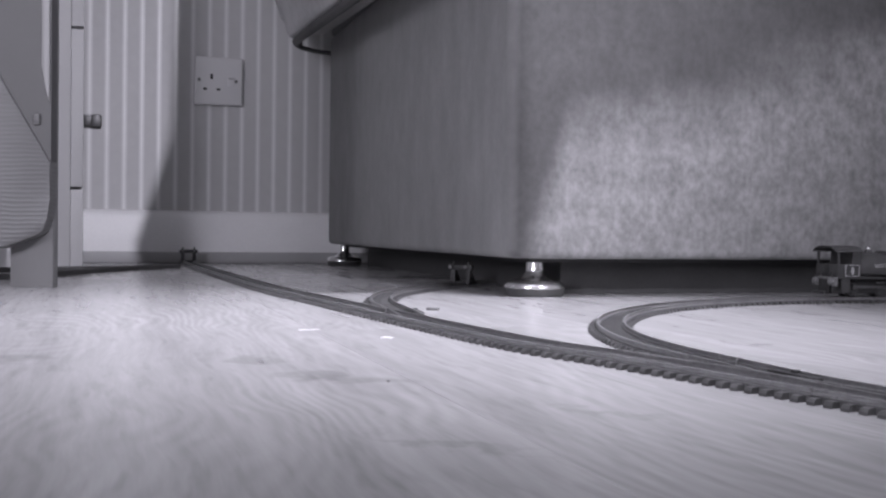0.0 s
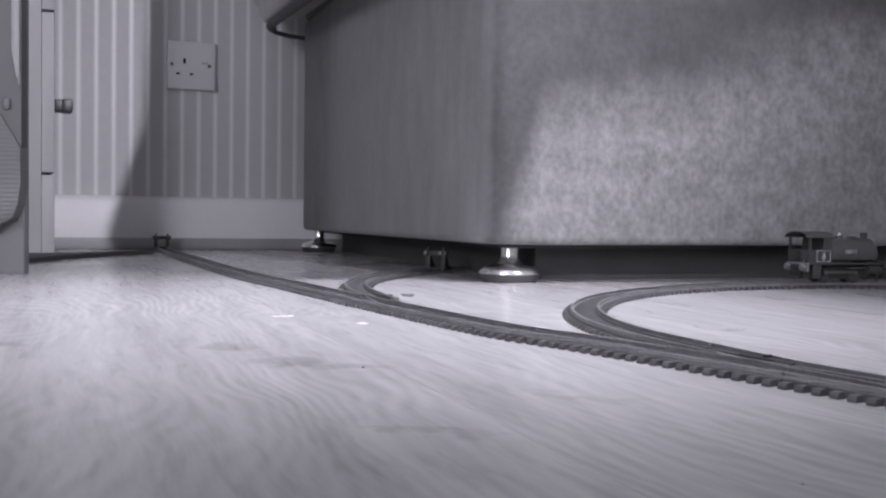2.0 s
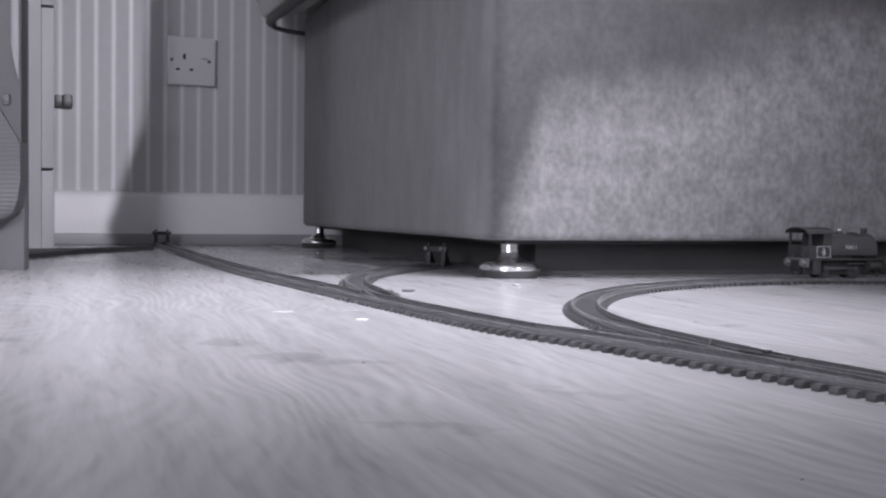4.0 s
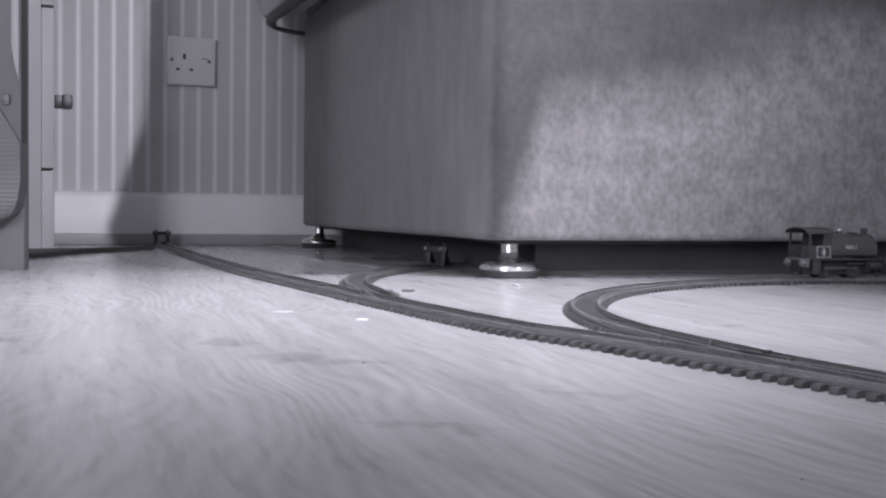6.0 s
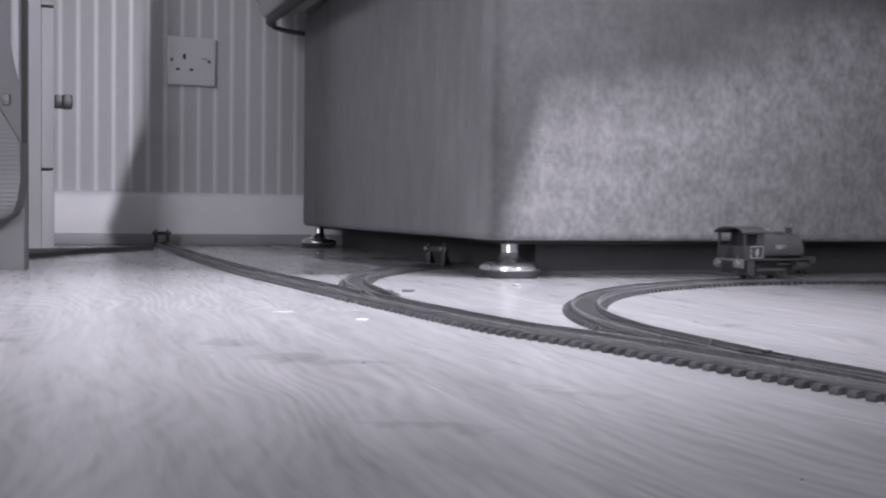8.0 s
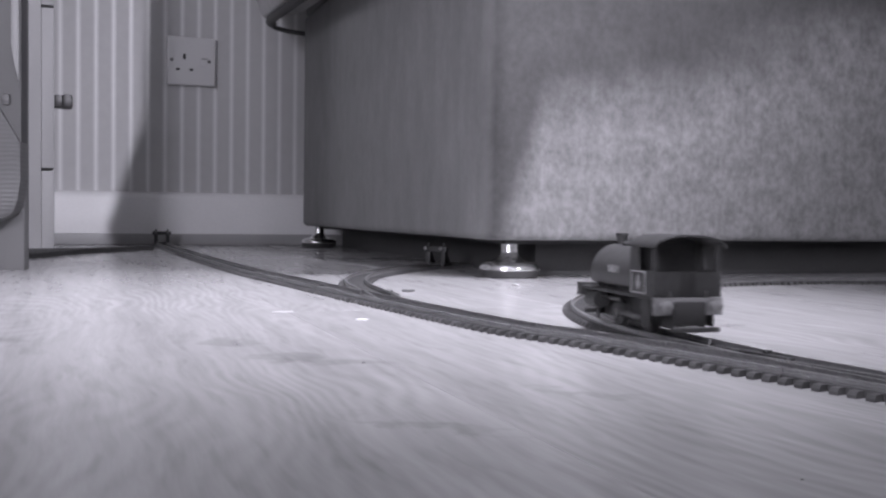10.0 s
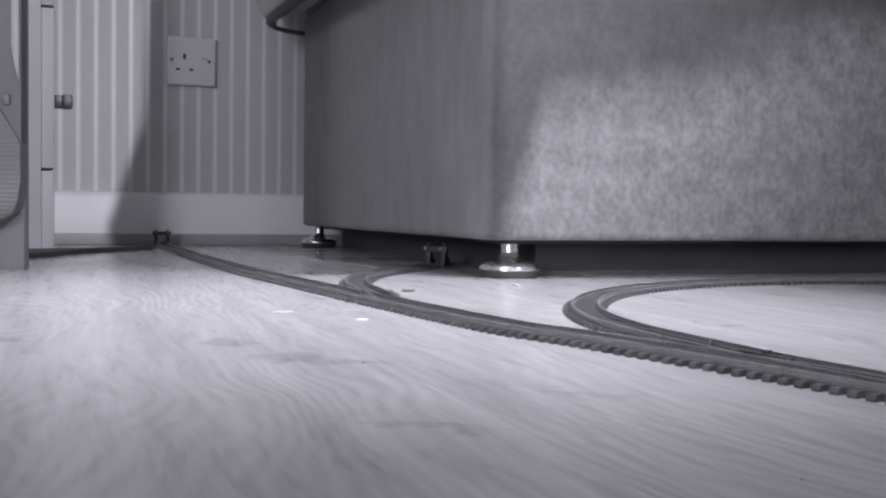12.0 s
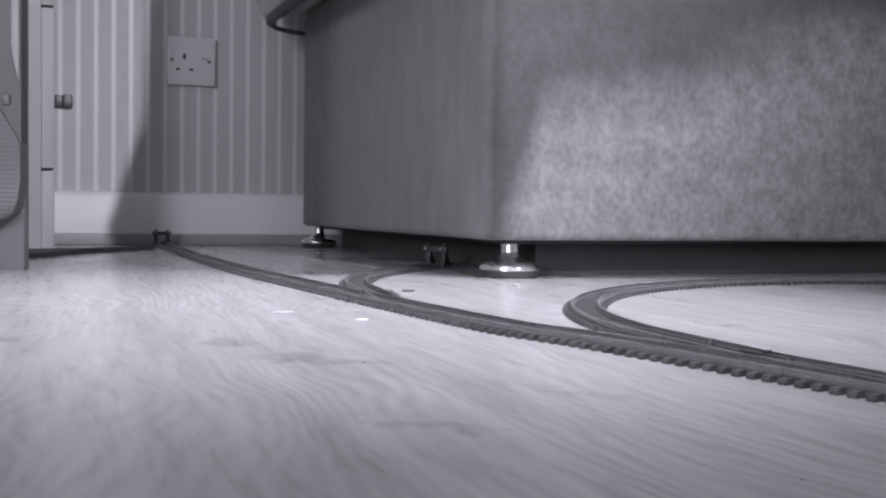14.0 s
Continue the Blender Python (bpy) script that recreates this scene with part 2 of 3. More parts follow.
    # scuffed dark smudges: place, turn, half lengths, depth
    for x, y, turn, a, c, deep in ((-0.100, 0.482, -10, 0.017, 0.017, 0.22), (-0.066, 0.432, -20, 0.018, 0.014, 0.2), (-0.045, 0.424, -12, 0.03, 0.012, 0.16), (-0.215, 0.475, 0, 0.02, 0.02, 0.22),
                                   (0.165, 0.588, -58, 0.022, 0.003, 0.25), (0.200, 0.467, -40, 0.008, 0.002, 0.3), (0.05, 0.36, -25, 0.03, 0.006, 0.14), (-0.005, 0.30, -35, 0.04, 0.006, 0.14)):
        place = n.new("ShaderNodeMapping")
        place.vector_type = "TEXTURE"
        place.inputs["Location"].default_value, place.inputs["Rotation"].default_value, place.inputs["Scale"].default_value = (x, y, 0), (0, 0, radians(turn)), (a, c, 1)
        ruffle = n.new("ShaderNodeVectorMath")
        ruffle.operation = "MULTIPLY_ADD"
        ruffle.inputs[1].default_value = (0.04, 0.06, 0)
        speck = n.new("ShaderNodeTexNoise")
        speck.inputs["Scale"].default_value, speck.inputs["Detail"].default_value = 55, 4
        l.new(tc.outputs["Position"], speck.inputs[0]), l.new(speck.outputs["Color"], ruffle.inputs[0]), l.new(tc.outputs["Position"], ruffle.inputs[2])
        back = n.new("ShaderNodeVectorMath")
        back.operation = "SUBTRACT"
        back.inputs[1].default_value = (0.02, 0.03, 0)
        l.new(ruffle.outputs[0], back.inputs[0]), l.new(back.outputs[0], place.inputs[0])
        ball = n.new("ShaderNodeTexGradient")
        ball.gradient_type = "SPHERICAL"
        l.new(place.outputs[0], ball.inputs[0])
        dark = n.new("ShaderNodeMapRange")
        dark.inputs[1].default_value, dark.inputs[2].default_value, dark.inputs[3].default_value, dark.inputs[4].default_value = 0.0, 0.6, 1.0, 1 - deep
        l.new(ball.outputs[1], dark.inputs[0])
        times = n.new("ShaderNodeMath")
        times.operation = "MULTIPLY"
        l.new(value, times.inputs[0]), l.new(dark.outputs[0], times.inputs[1])
        value = times.outputs[0]
    l.new(value, b.inputs["Base Color"])
    rough = n.new("ShaderNodeMapRange")
    rough.inputs[3].default_value, rough.inputs[4].default_value = 0.14, 0.25
    l.new(blot.outputs[0], rough.inputs[0]), l.new(rough.outputs[0], b.inputs["Roughness"])
    bp = n.new("ShaderNodeBump")
    bp.inputs["Strength"].default_value, bp.inputs["Distance"].default_value = 0.06, 0.0008
    l.new(mixed.outputs[0], bp.inputs["Height"]), l.new(bp.outputs[0], b.inputs["Normal"])
    return m


M_FLOOR = floor_material()


def wallpaper_material():
    """Grey paper with narrow pale satin stripes, 29 mm apart, each edged by hairlines."""
    m = bpy.data.materials.new("striped_wallpaper")
    m.use_nodes = True
    n, l = m.node_tree.nodes, m.node_tree.links
    b = n["Principled BSDF"]
    tc, sep = n.new("ShaderNodeTexCoord"), n.new("ShaderNodeSeparateXYZ")
    l.new(tc.outputs["Object"], sep.inputs[0])

    def op(kind, a, c=0.0, d=0.0):
        o = n.new("ShaderNodeMath")
        o.operation = kind
        for i, v in enumerate((a, c, d)):
            if isinstance(v, (int, float)):
                o.inputs[i].default_value = v
            else:
                l.new(v, o.inputs[i])
        return o.outputs[0]

    u = op("FRACT", op("MULTIPLY_ADD", sep.outputs[0], 1 / 0.0291, 100.705))
    dist = op("ABSOLUTE", op("SUBTRACT", u, 0.5))
    band = n.new("ShaderNodeMapRange")
    band.interpolation_type = "SMOOTHSTEP"
    band.inputs[1].default_value, band.inputs[2].default_value = 0.19, 0.11
    l.new(dist, band.inputs[0])
    hair = n.new("ShaderNodeMapRange")
    hair.interpolation_type = "SMOOTHSTEP"
    hair.inputs[1].default_value, hair.inputs[2].default_value = 0.055, 0.02
    l.new(dist, hair.inputs[0])
    nz = n.new("ShaderNodeTexNoise")
    nz.inputs["Scale"].default_value = 60
    l.new(tc.outputs["Object"], nz.inputs[0])
    v = op("ADD", op("MULTIPLY", band.outputs[0], 0.13), op("MULTIPLY", hair.outputs[0], 0.14))
    v = op("ADD", v, op("MULTIPLY_ADD", nz.outputs[0], 0.06, 0.47))
    l.new(v, b.inputs["Base Color"])
    l.new(op("MULTIPLY_ADD", band.outputs[0], -0.28, 0.68), b.inputs["Roughness"])
    bp = n.new("ShaderNodeBump")
    bp.inputs["Strength"].default_value, bp.inputs["Distance"].default_value = 0.15, 0.0006
    l.new(op("ADD", band.outputs[0], nz.outputs[0]), bp.inputs["Height"]), l.new(bp.outputs[0], b.inputs["Normal"])
    return m


M_PAPER = wallpaper_material()


# ---- mesh tools ----
def mesh_of(bm, name, mat, smooth=True):
    me = bpy.data.meshes.new(name)
    bmesh.ops.recalc_face_normals(bm, faces=bm.faces)
    bm.to_mesh(me)
    bm.free()
    me.materials.append(mat)
    if smooth:
        for p in me.polygons:
            p.use_smooth = True
        me.set_sharp_from_angle(angle=radians(35))
    return me


def part(name, bm, mat, parent=None, label="", m=None):
    ob = new(name, mesh_of(bm, name, mat))
    if parent:
        ob.parent = parent
    if m:
        ob.matrix_local = m
    return tagged(ob, label)


def thing(name, label, category, m=None, group="", kind=""):
    ob = new(name)
    if m:
        ob.matrix_world = m
    return tagged(ob, label, category, group, kind)


def box(x0, x1, y0, y1, z0, z1, bev=0.0, seg=2, bm=None):
    one = bmesh.new()
    bmesh.ops.create_cube(one, size=1)
    for v in one.verts:
        v.co = Vector(((x0 + x1) / 2 + v.co.x * (x1 - x0), (y0 + y1) / 2 + v.co.y * (y1 - y0), (z0 + z1) / 2 + v.co.z * (z1 - z0)))
    if bev:
        bmesh.ops.bevel(one, geom=one.edges[:], offset=bev, segments=seg, profile=0.5, affect="EDGES")
    return join(bm, one)


def join(bm, one):
    if bm is None:
        return one
    me = bpy.data.meshes.new("joined")
    one.to_mesh(me)
    one.free()
    bm.from_mesh(me)
    bpy.data.meshes.remove(me)
    return bm


def turned(profile, n=32, m=None, bm=None):
    """A solid of revolution about z from (radius, height) rows."""
    one = bmesh.new()
    rings = []
    for r, z in profile:
        if r < 1e-6:
            rings.append([one.verts.new((0, 0, z))])
        else:
            rings.append([one.verts.new((r * math.cos(2 * math.pi * i / n), r * math.sin(2 * math.pi * i / n), z)) for i in range(n)])
    for a, b in zip(rings, rings[1:]):
        for i in range(n):
            j = (i + 1) % n
            if len(a) == 1 and len(b) > 1:
                one.faces.new((a[0], b[i], b[j]))
            elif len(b) == 1 and len(a) > 1:
                one.faces.new((a[i], a[j], b[0]))
            elif len(a) > 1:
                one.faces.new((a[i], a[j], b[j], b[i]))
    if m:
        one.transform(m)
    return join(bm, one)


def sweep(points, profile, bm=None, closed=True):
    """A profile of (side, up) rows drawn along a line of points, ends capped."""
    one = bmesh.new()
    pts = [Vector(p) for p in points]
    rings = []
    for i, p in enumerate(pts):
        t = (pts[min(i + 1, len(pts) - 1)] - pts[max(i - 1, 0)]).normalized()
        side = t.cross(Vector((0, 0, 1)))
        side = side.normalized() if side.length > 1e-6 else Vector((1, 0, 0))
        up = side.cross(t)
        rings.append([one.verts.new(p + side * a + up * b) for a, b in profile])
    k = len(profile)
    for a, b in zip(rings, rings[1:]):
        for i in range(k):
            one.faces.new((a[i], a[(i + 1) % k], b[(i + 1) % k], b[i]))
    one.faces.new(rings[0]), one.faces.new(rings[-1])
    return join(bm, one)


def prism(outline, y0, y1, bev=0.0, bm=None):
    """An outline of (x, z) rows made solid from y0 to y1."""
    one = bmesh.new()
    a = [one.verts.new((x, y0, z)) for x, z in outline]
    b = [one.verts.new((x, y1, z)) for x, z in outline]
    one.faces.new(a), one.faces.new(b[::-1])
    for i in range(len(a)):
        j = (i + 1) % len(a)
        one.faces.new((a[i], b[i], b[j], a[j]))
    if bev:
        bmesh.ops.bevel(one, geom=one.edges[:], offset=bev, segments=2, profile=0.5, affect="EDGES")
    return join(bm, one)


def round_profile(r, n=8):
    return [(r * math.cos(2 * math.pi * i / n), r * math.sin(2 * math.pi * i / n)) for i in range(n)]


# ---- the room, turned with the sofa, the cabinet and the floor boards ----
TURN = 19.7
ROOM = pose(0, 0, 0, 0, 0, TURN)
NORTH = 1.98 * math.cos(radians(TURN))
WALL = ROOM @ pose(0, NORTH, 0)


def structure(name, bm, mat, label, m=None, category="wall"):
    ob = part(name, bm, mat)
    ob.matrix_world = m or ROOM
    return tagged(ob, label, category, kind="structure")


FLOOR = structure("floor", box(-2.8, 2.8, -3.0, NORTH + 0.12, -0.05, -0.004), M_FLOOR, "pale wood-print laminate floor with scuffed satin finish", category="floor")
structure("wall_north", box(-2.8, 2.8, 0.0, 0.12, 0.0, 2.4), M_PAPER, "grey wallpaper wall with narrow pale vertical stripes", WALL)
structure("wall_south", box(-2.8, 2.8, -3.0, -2.88, 0.0, 2.4), M_PAINTED, "plain painted wall closing the room")
# opening added in this unseen wall for the fill lamp
west = box(-2.8, -2.68, -2.88, -2.55, 0.0, 2.4)
west = box(-2.8, -2.68, -1.35, NORTH, 0.0, 2.4, bm=west)
west = box(-2.8, -2.68, -2.55, -1.35, 0.0, 0.5, bm=west)
west = box(-2.8, -2.68, -2.55, -1.35, 1.68, 2.4, bm=west)
structure("wall_west", west, M_PAINTED, "plain painted wall with an added opening for the fill lamp")
structure("wall_east", box(2.68, 2.8, -2.88, NORTH, 0.0, 2.4), M_PAINTED, "plain painted wall closing the room")
structure("ceiling", box(-2.8, 2.8, -3.0, NORTH + 0.12, 2.4, 2.5), M_PAINTED, "plain pale ceiling", category="ceiling")
skirt = prism([(0.0, 0.02), (-0.016, 0.02), (-0.016, 0.082), (-0.012, 0.089), (-0.006, 0.0925), (0.0, 0.0935)], -2.68, 2.68)
skirt.transform(Matrix.Rotation(radians(-90), 4, "Z") @ Matrix.Scale(-1, 4, (1, 0, 0)))
structure("baseboard", skirt, M_WHITE, "white painted skirting board along the papered wall", WALL @ pose(0, -0.001, 0), "skirting")
structure("trim", box(-2.68, 2.68, -0.022, -0.001, 0.0, 0.02, 0.003), M_TRIM, "grey floor trim strip under the skirting board", WALL, "trim")

# ---- socket on the papered wall ----
sock = thing("wall_socket", "white plastic switched single socket on striped wallpaper", "socket", WALL @ pose(0.1838, 0, 0.327, 0, 0.3, 0))
part("faceplate", box(-0.043, 0.043, -0.009, -0.0005, -0.043, 0.043, 0.0035, 3), M_SOCKET, sock)
part("earth_hole", box(-0.0147, -0.0097, -0.0094, -0.006, 0.0025, 0.0125, 0.001), M_HOLE, sock)
for x in (-0.0234, 0.0002):
    part("pin_hole", box(x - 0.0035, x + 0.0035, -0.0094, -0.006, -0.0172, -0.0128, 0.001), M_HOLE, sock)
part("rocker_switch", box(0.0155, 0.0285, -0.0096, -0.008, -0.008, 0.008, 0.0008), M_SOCKET, sock)
part("switch_mark", box(0.0172, 0.0292, -0.0101, -0.0085, 0.0040, 0.0066, 0.0005), M_TRIM, sock, "grey mark on the switch")
for x in (-0.034, 0.031):
    part("screw", turned([(0, -0.0003), (0.0032, -0.0003), (0.003, 0.001), (0, 0.001)], 14, Matrix.Translation((x, -0.0094, 0.001)) @ Matrix.Rotation(radians(90), 4, "X")), M_STEEL, sock)

# ---- drawer cabinet beside the wall, seen end on ----
cab = thing("drawer_cabinet", "white laminate drawer cabinet with dull steel knobs", "cabinet", pose(-0.579, 1.455, 0, 0, 0, 23.2))
part("body", box(-0.5, -0.0003, 0.0, 0.3, 0.0, 0.9, 0.0008), M_CABINET, cab)
for z0, z1 in ((0.002, 0.1165), (0.12, 0.3495), (0.353, 0.58), (0.584, 0.88)):
    front = part("drawer_front", box(0.0, 0.0175, -0.002, 0.3, z0, z1, 0.0015), M_CABINET, cab)
    if z0 > 0.1:
        zc = z0 + 0.0904
        h = box(0.0175, 0.030, 0.019, 0.045, zc, zc + 0.018, 0.002)
        h = box(0.028, 0.0435, 0.018, 0.046, zc - 0.001, zc + 0.019, 0.003, bm=h)
        part("knob", h, M_DARKSTEEL, front, "dull steel square knob")

# ---- grey board leg and curved apron of a table ----
tab = thing("side_table", "grey side table with a board leg and a pale curved apron", "table", pose(-0.4235, 1.02, 0, 0, 0, 0))
part("leg", box(-0.044, 0.0, 0.0, 0.013, 0.0, 0.62, 0.001), M_GREYWOOD, tab)
apron = prism([(-0.09, 0.036), (-0.06, 0.0385), (-0.042, 0.0405), (-0.0057, 0.0545), (-0.001, 0.0590), (0.0025, 0.070), (0.0055, 0.090), (0.0055, 0.126), (-0.09, 0.285)], -0.022, -0.004, 0.001)
part("apron", apron, M_APRON, tab, "curved veneer apron panel")
# parted from the apron on a slant to draw the shadow line across it
part("upper_panel", prism([(0.0054, 0.127), (0.0054, 0.5), (-0.09, 0.5), (-0.09, 0.2857)], -0.0195, -0.005), M_PANEL, tab, "smooth panel whose slanted lower edge draws a shadow line")
# pale strip stands in for a highlight on the panel
part("glint_strip", prism([(-0.0039, 0.2225), (-0.0044, 0.5), (0.0040, 0.5), (0.0040, 0.187), (0.0004, 0.2)], -0.0215, -0.0194, 0.0004), M_STRIP, tab, "pale pointed strip standing in for a highlight")
part("panel_knob", box(-0.0120, -0.0050, -0.0225, -0.0193, 0.164, 0.175, 0.0012), M_APRON, tab)
part("tabletop", box(-0.16, 0.02, -0.05, 0.28, 0.62, 0.64, 0.004), M_GREYWOOD, tab)
part("leg", box(-0.142, -0.098, 0.22, 0.233, 0.0, 0.62, 0.001), M_GREYWOOD, tab)

# ---- flat black cables on the floor, and a thin dark strip by the sofa ----
for pts in ([(-0.448, 1.555), (-0.474, 1.49), (-0.508, 1.43), (-0.57, 1.385), (-0.66, 1.30), (-0.8, 1.2)],
            [(-0.4835, 1.46), (-0.497, 1.40), (-0.506, 1.33), (-0.508, 1.25), (-0.52, 1.17), (-0.6, 1.12), (-0.8, 1.1)],
            # lower, thin dark strip reaching under the sofa's left side
            [(-0.093, 1.352), (-0.033, 1.326), (0.045, 1.292)]):
    h = 0.0034 if pts[0][0] < -0.2 else 0.0013
    ob = part("flat_cable", sweep([(x, y, h) for x, y in pts], [(-0.003, -h), (0.003, -h), (0.004, 0), (0.003, h), (-0.003, h), (-0.004, 0)]), M_CABLE)
    tagged(ob, "dark flat cable lying on the pale floor", "cable", "cables by the cabinet")


# ---- sofa ----
SOFA = pose(0.043, 0.961, 0, 0, 0, 19.7)


def rounded_block(x0, x1, y0, y1, z0, z1, r, seg=6):
    bm = bmesh.new()
    bmesh.ops.create_cube(bm, size=1)
    for v in bm.verts:
        v.co = Vector(((x0 + x1) / 2 + v.co.x * (x1 - x0), (y0 + y1) / 2 + v.co.y * (y1 - y0), (z0 + z1) / 2 + v.co.z * (z1 - z0)))
    up = [e for e in bm.edges if abs(e.verts[0].co.z - e.verts[1].co.z) > 1e-4]
    bmesh.ops.bevel(bm, geom=up, offset=r, segments=seg, profile=0.5, affect="EDGES")
    rim = [e for e in bm.edges if abs(e.verts[0].co.z - e.verts[1].co.z) < 1e-5]
    bmesh.ops.bevel(bm, geom=rim, offset=0.008, segments=3, profile=0.5, affect="EDGES")
    return bm


sofa = thing("sofa", "grey mottled velvet sofa on chrome disc feet", "sofa", SOFA)
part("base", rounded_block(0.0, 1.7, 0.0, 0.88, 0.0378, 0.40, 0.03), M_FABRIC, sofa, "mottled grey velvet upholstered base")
# arms stand this high, out of view, to block the key light from the wall
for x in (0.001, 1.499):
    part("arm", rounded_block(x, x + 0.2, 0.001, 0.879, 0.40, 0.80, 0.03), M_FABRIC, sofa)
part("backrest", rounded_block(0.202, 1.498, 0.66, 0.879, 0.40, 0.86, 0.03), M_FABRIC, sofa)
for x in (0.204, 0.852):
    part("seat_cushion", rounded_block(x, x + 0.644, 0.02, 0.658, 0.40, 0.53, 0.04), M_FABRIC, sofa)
# added dark block stands in for the shade in the gap under the base
part("gap_block", box(0.075, 1.62, 0.055, 0.872, 0.0, 0.0345, 0.001), M_GAP_SHADE, sofa, "added dark block in the shaded gap under the base")
part("underlining", box(0.03, 1.67, 0.03, 0.85, 0.0335, 0.0398), M_UNDER, sofa)
arm_pts = [(-0.034, 0.885, 0.464), (-0.034, 0.45, 0.446), (-0.034, -0.02, 0.43)]
# the pad's unseen upper bulge and taper are shaped to cast the wall shadow
pad = sweep([Vector(p) for p in arm_pts], [(-0.036, -0.052), (0.024, -0.066), (0.032, -0.066), (0.037, -0.058), (0.042, -0.040), (0.045, -0.030), (0.060, -0.004), (0.060, 0.012), (0.015, 0.135), (0.012, 0.36), (-0.036, 0.36)])
bmesh.ops.bevel(pad, geom=pad.edges[:], offset=0.004, segments=3, profile=0.5, affect="EDGES")
part("arm_pad", pad, M_ARM, sofa, "pale overhanging arm pad")
pipe = sweep([(-0.060, 0.0, 0.350), (-0.061, 0.45, 0.369), (-0.0605, 0.84, 0.3885), (-0.059, 0.860, 0.3882), (-0.053, 0.874, 0.387)], round_profile(0.0075, 10))
pipe = join(pipe, sweep([(-0.056, 0.871, 0.3845), (-0.046, 0.879, 0.3815), (-0.025, 0.878, 0.377), (0.02, 0.864, 0.371)], round_profile(0.0040, 10)))
part("piping", pipe, M_PIPING, sofa, "dark piping along the arm edge")
FOOT_BASE = [(0, 0), (0.0270, 0.0), (0.0285, 0.0012), (0.0298, 0.0076), (0, 0.0076)]
FOOT = [(0, 0.0076), (0.0302, 0.0076), (0.0311, 0.0086), (0.0309, 0.0100), (0.0298, 0.0120), (0.0280, 0.0139), (0.0255, 0.0152), (0.0210, 0.0161), (0.0150, 0.0178), (0.0112, 0.0210), (0.0092, 0.0240), (0.0088, 0.0260), (0.0088, 0.0388), (0, 0.0388)]
for x, y in ((0.04, 0.04), (0.029, 0.856), (1.66, 0.04), (1.66, 0.84)):
    foot = part("foot", turned(FOOT, 48), M_CHROME, sofa, "polished chrome disc foot", pose(x, y, 0))
    part("foot_base", turned(FOOT_BASE, 48), M_PIPING, foot, "dark plastic foot base")


# ---- railway ----
def spline(pts, step=0.002):
    """A smooth line through the points (x, y), at even steps."""
    p = [2 * np.array(pts[0]) - np.array(pts[1])] + [np.array(q, float) for q in pts] + [2 * np.array(pts[-1]) - np.array(pts[-2])]
    out = []
    for i in range(1, len(p) - 2):
        k = max(4, int(np.linalg.norm(p[i + 1] - p[i]) / step))
        for j in range(k):
            t = j / k
            out.append(0.5 * ((2 * p[i]) + (p[i + 1] - p[i - 1]) * t + (2 * p[i - 1] - 5 * p[i] + 4 * p[i + 1] - p[i + 2]) * t * t + (3 * p[i] - p[i - 1] - 3 * p[i + 1] + p[i + 2]) * t ** 3))
    out.append(p[-2])
    return np.array(out)


class Line:
    """A railway's middle line: place and direction at a distance along it."""

    def __init__(self, pts):
        self.p = np.array(pts, float)
        self.s = np.concatenate([[0], np.cumsum(np.linalg.norm(np.diff(self.p, axis=0), axis=1))])
        self.length = float(self.s[-1])

    def at(self, s):
        return np.array([np.interp(s, self.s, self.p[:, 0]), np.interp(s, self.s, self.p[:, 1])])

    def way(self, s, e=0.004):
        d = self.at(min(s + e, self.length)) - self.at(max(s - e, 0))
        return d / np.linalg.norm(d)


MAIN = Line(spline([(-0.4915, 1.76), (-0.382, 1.467), (-0.207, 1.034), (-0.1207, 0.852), (-0.0366, 0.680), (0.0334, 0.545), (0.0716, 0.493), (0.1120, 0.4330), (0.1555, 0.3645), (0.235, 0.235), (0.335, 0.096), (0.48, -0.12), (0.62, -0.33)]))
LOOP_C, LOOP_R = np.array([0.4626, 0.6199]), 0.371


def loop_points():
    arc = [LOOP_C + LOOP_R * np.array([math.cos(radians(a)), math.sin(radians(a))]) for a in np.arange(20, 203, 0.5)]
    tail = spline([tuple(arc[-12]), tuple(arc[-1]), (0.1375, 0.4275), (0.160, 0.380), (0.19, 0.3165)])
    return np.array([*arc[:-12], *tail])


LOOP = Line(loop_points())
SIDING = Line(spline([(0.026, 1.205), (-0.010, 1.150), (-0.035, 1.095), (-0.0565, 1.035), (-0.0735, 0.96), (-0.0765, 0.89), (-0.0695, 0.83), (-0.059, 0.783), (-0.047, 0.735), (-0.034, 0.676)]))

HALF_GAUGE = 0.00865
RAIL_PROFILE = [(-0.0011, 0.003), (0.0011, 0.003), (0.0011, 0.0034), (0.0004, 0.0038), (0.0004, 0.0048), (0.00065, 0.0051), (0.00065, 0.0057), (-0.00065, 0.0057), (-0.00065, 0.0051), (-0.0004, 0.0048), (-0.0004, 0.0038), (-0.0011, 0.0034)]
SLEEPER = prism([(-0.0150, 0.0), (0.0150, 0.0), (0.0149, 0.0012), (0.0140, 0.0024), (0.0136, 0.0026), (-0.0136, 0.0026), (-0.0140, 0.0024), (-0.0149, 0.0012)], -0.0018, 0.0018)
SLEEPER.transform(Matrix.Rotation(radians(90), 4, "Z"))
SLEEPER_MESH = mesh_of(SLEEPER, "sleeper", M_SLEEPER, False)
SLEEPER_PITCH = 0.0077


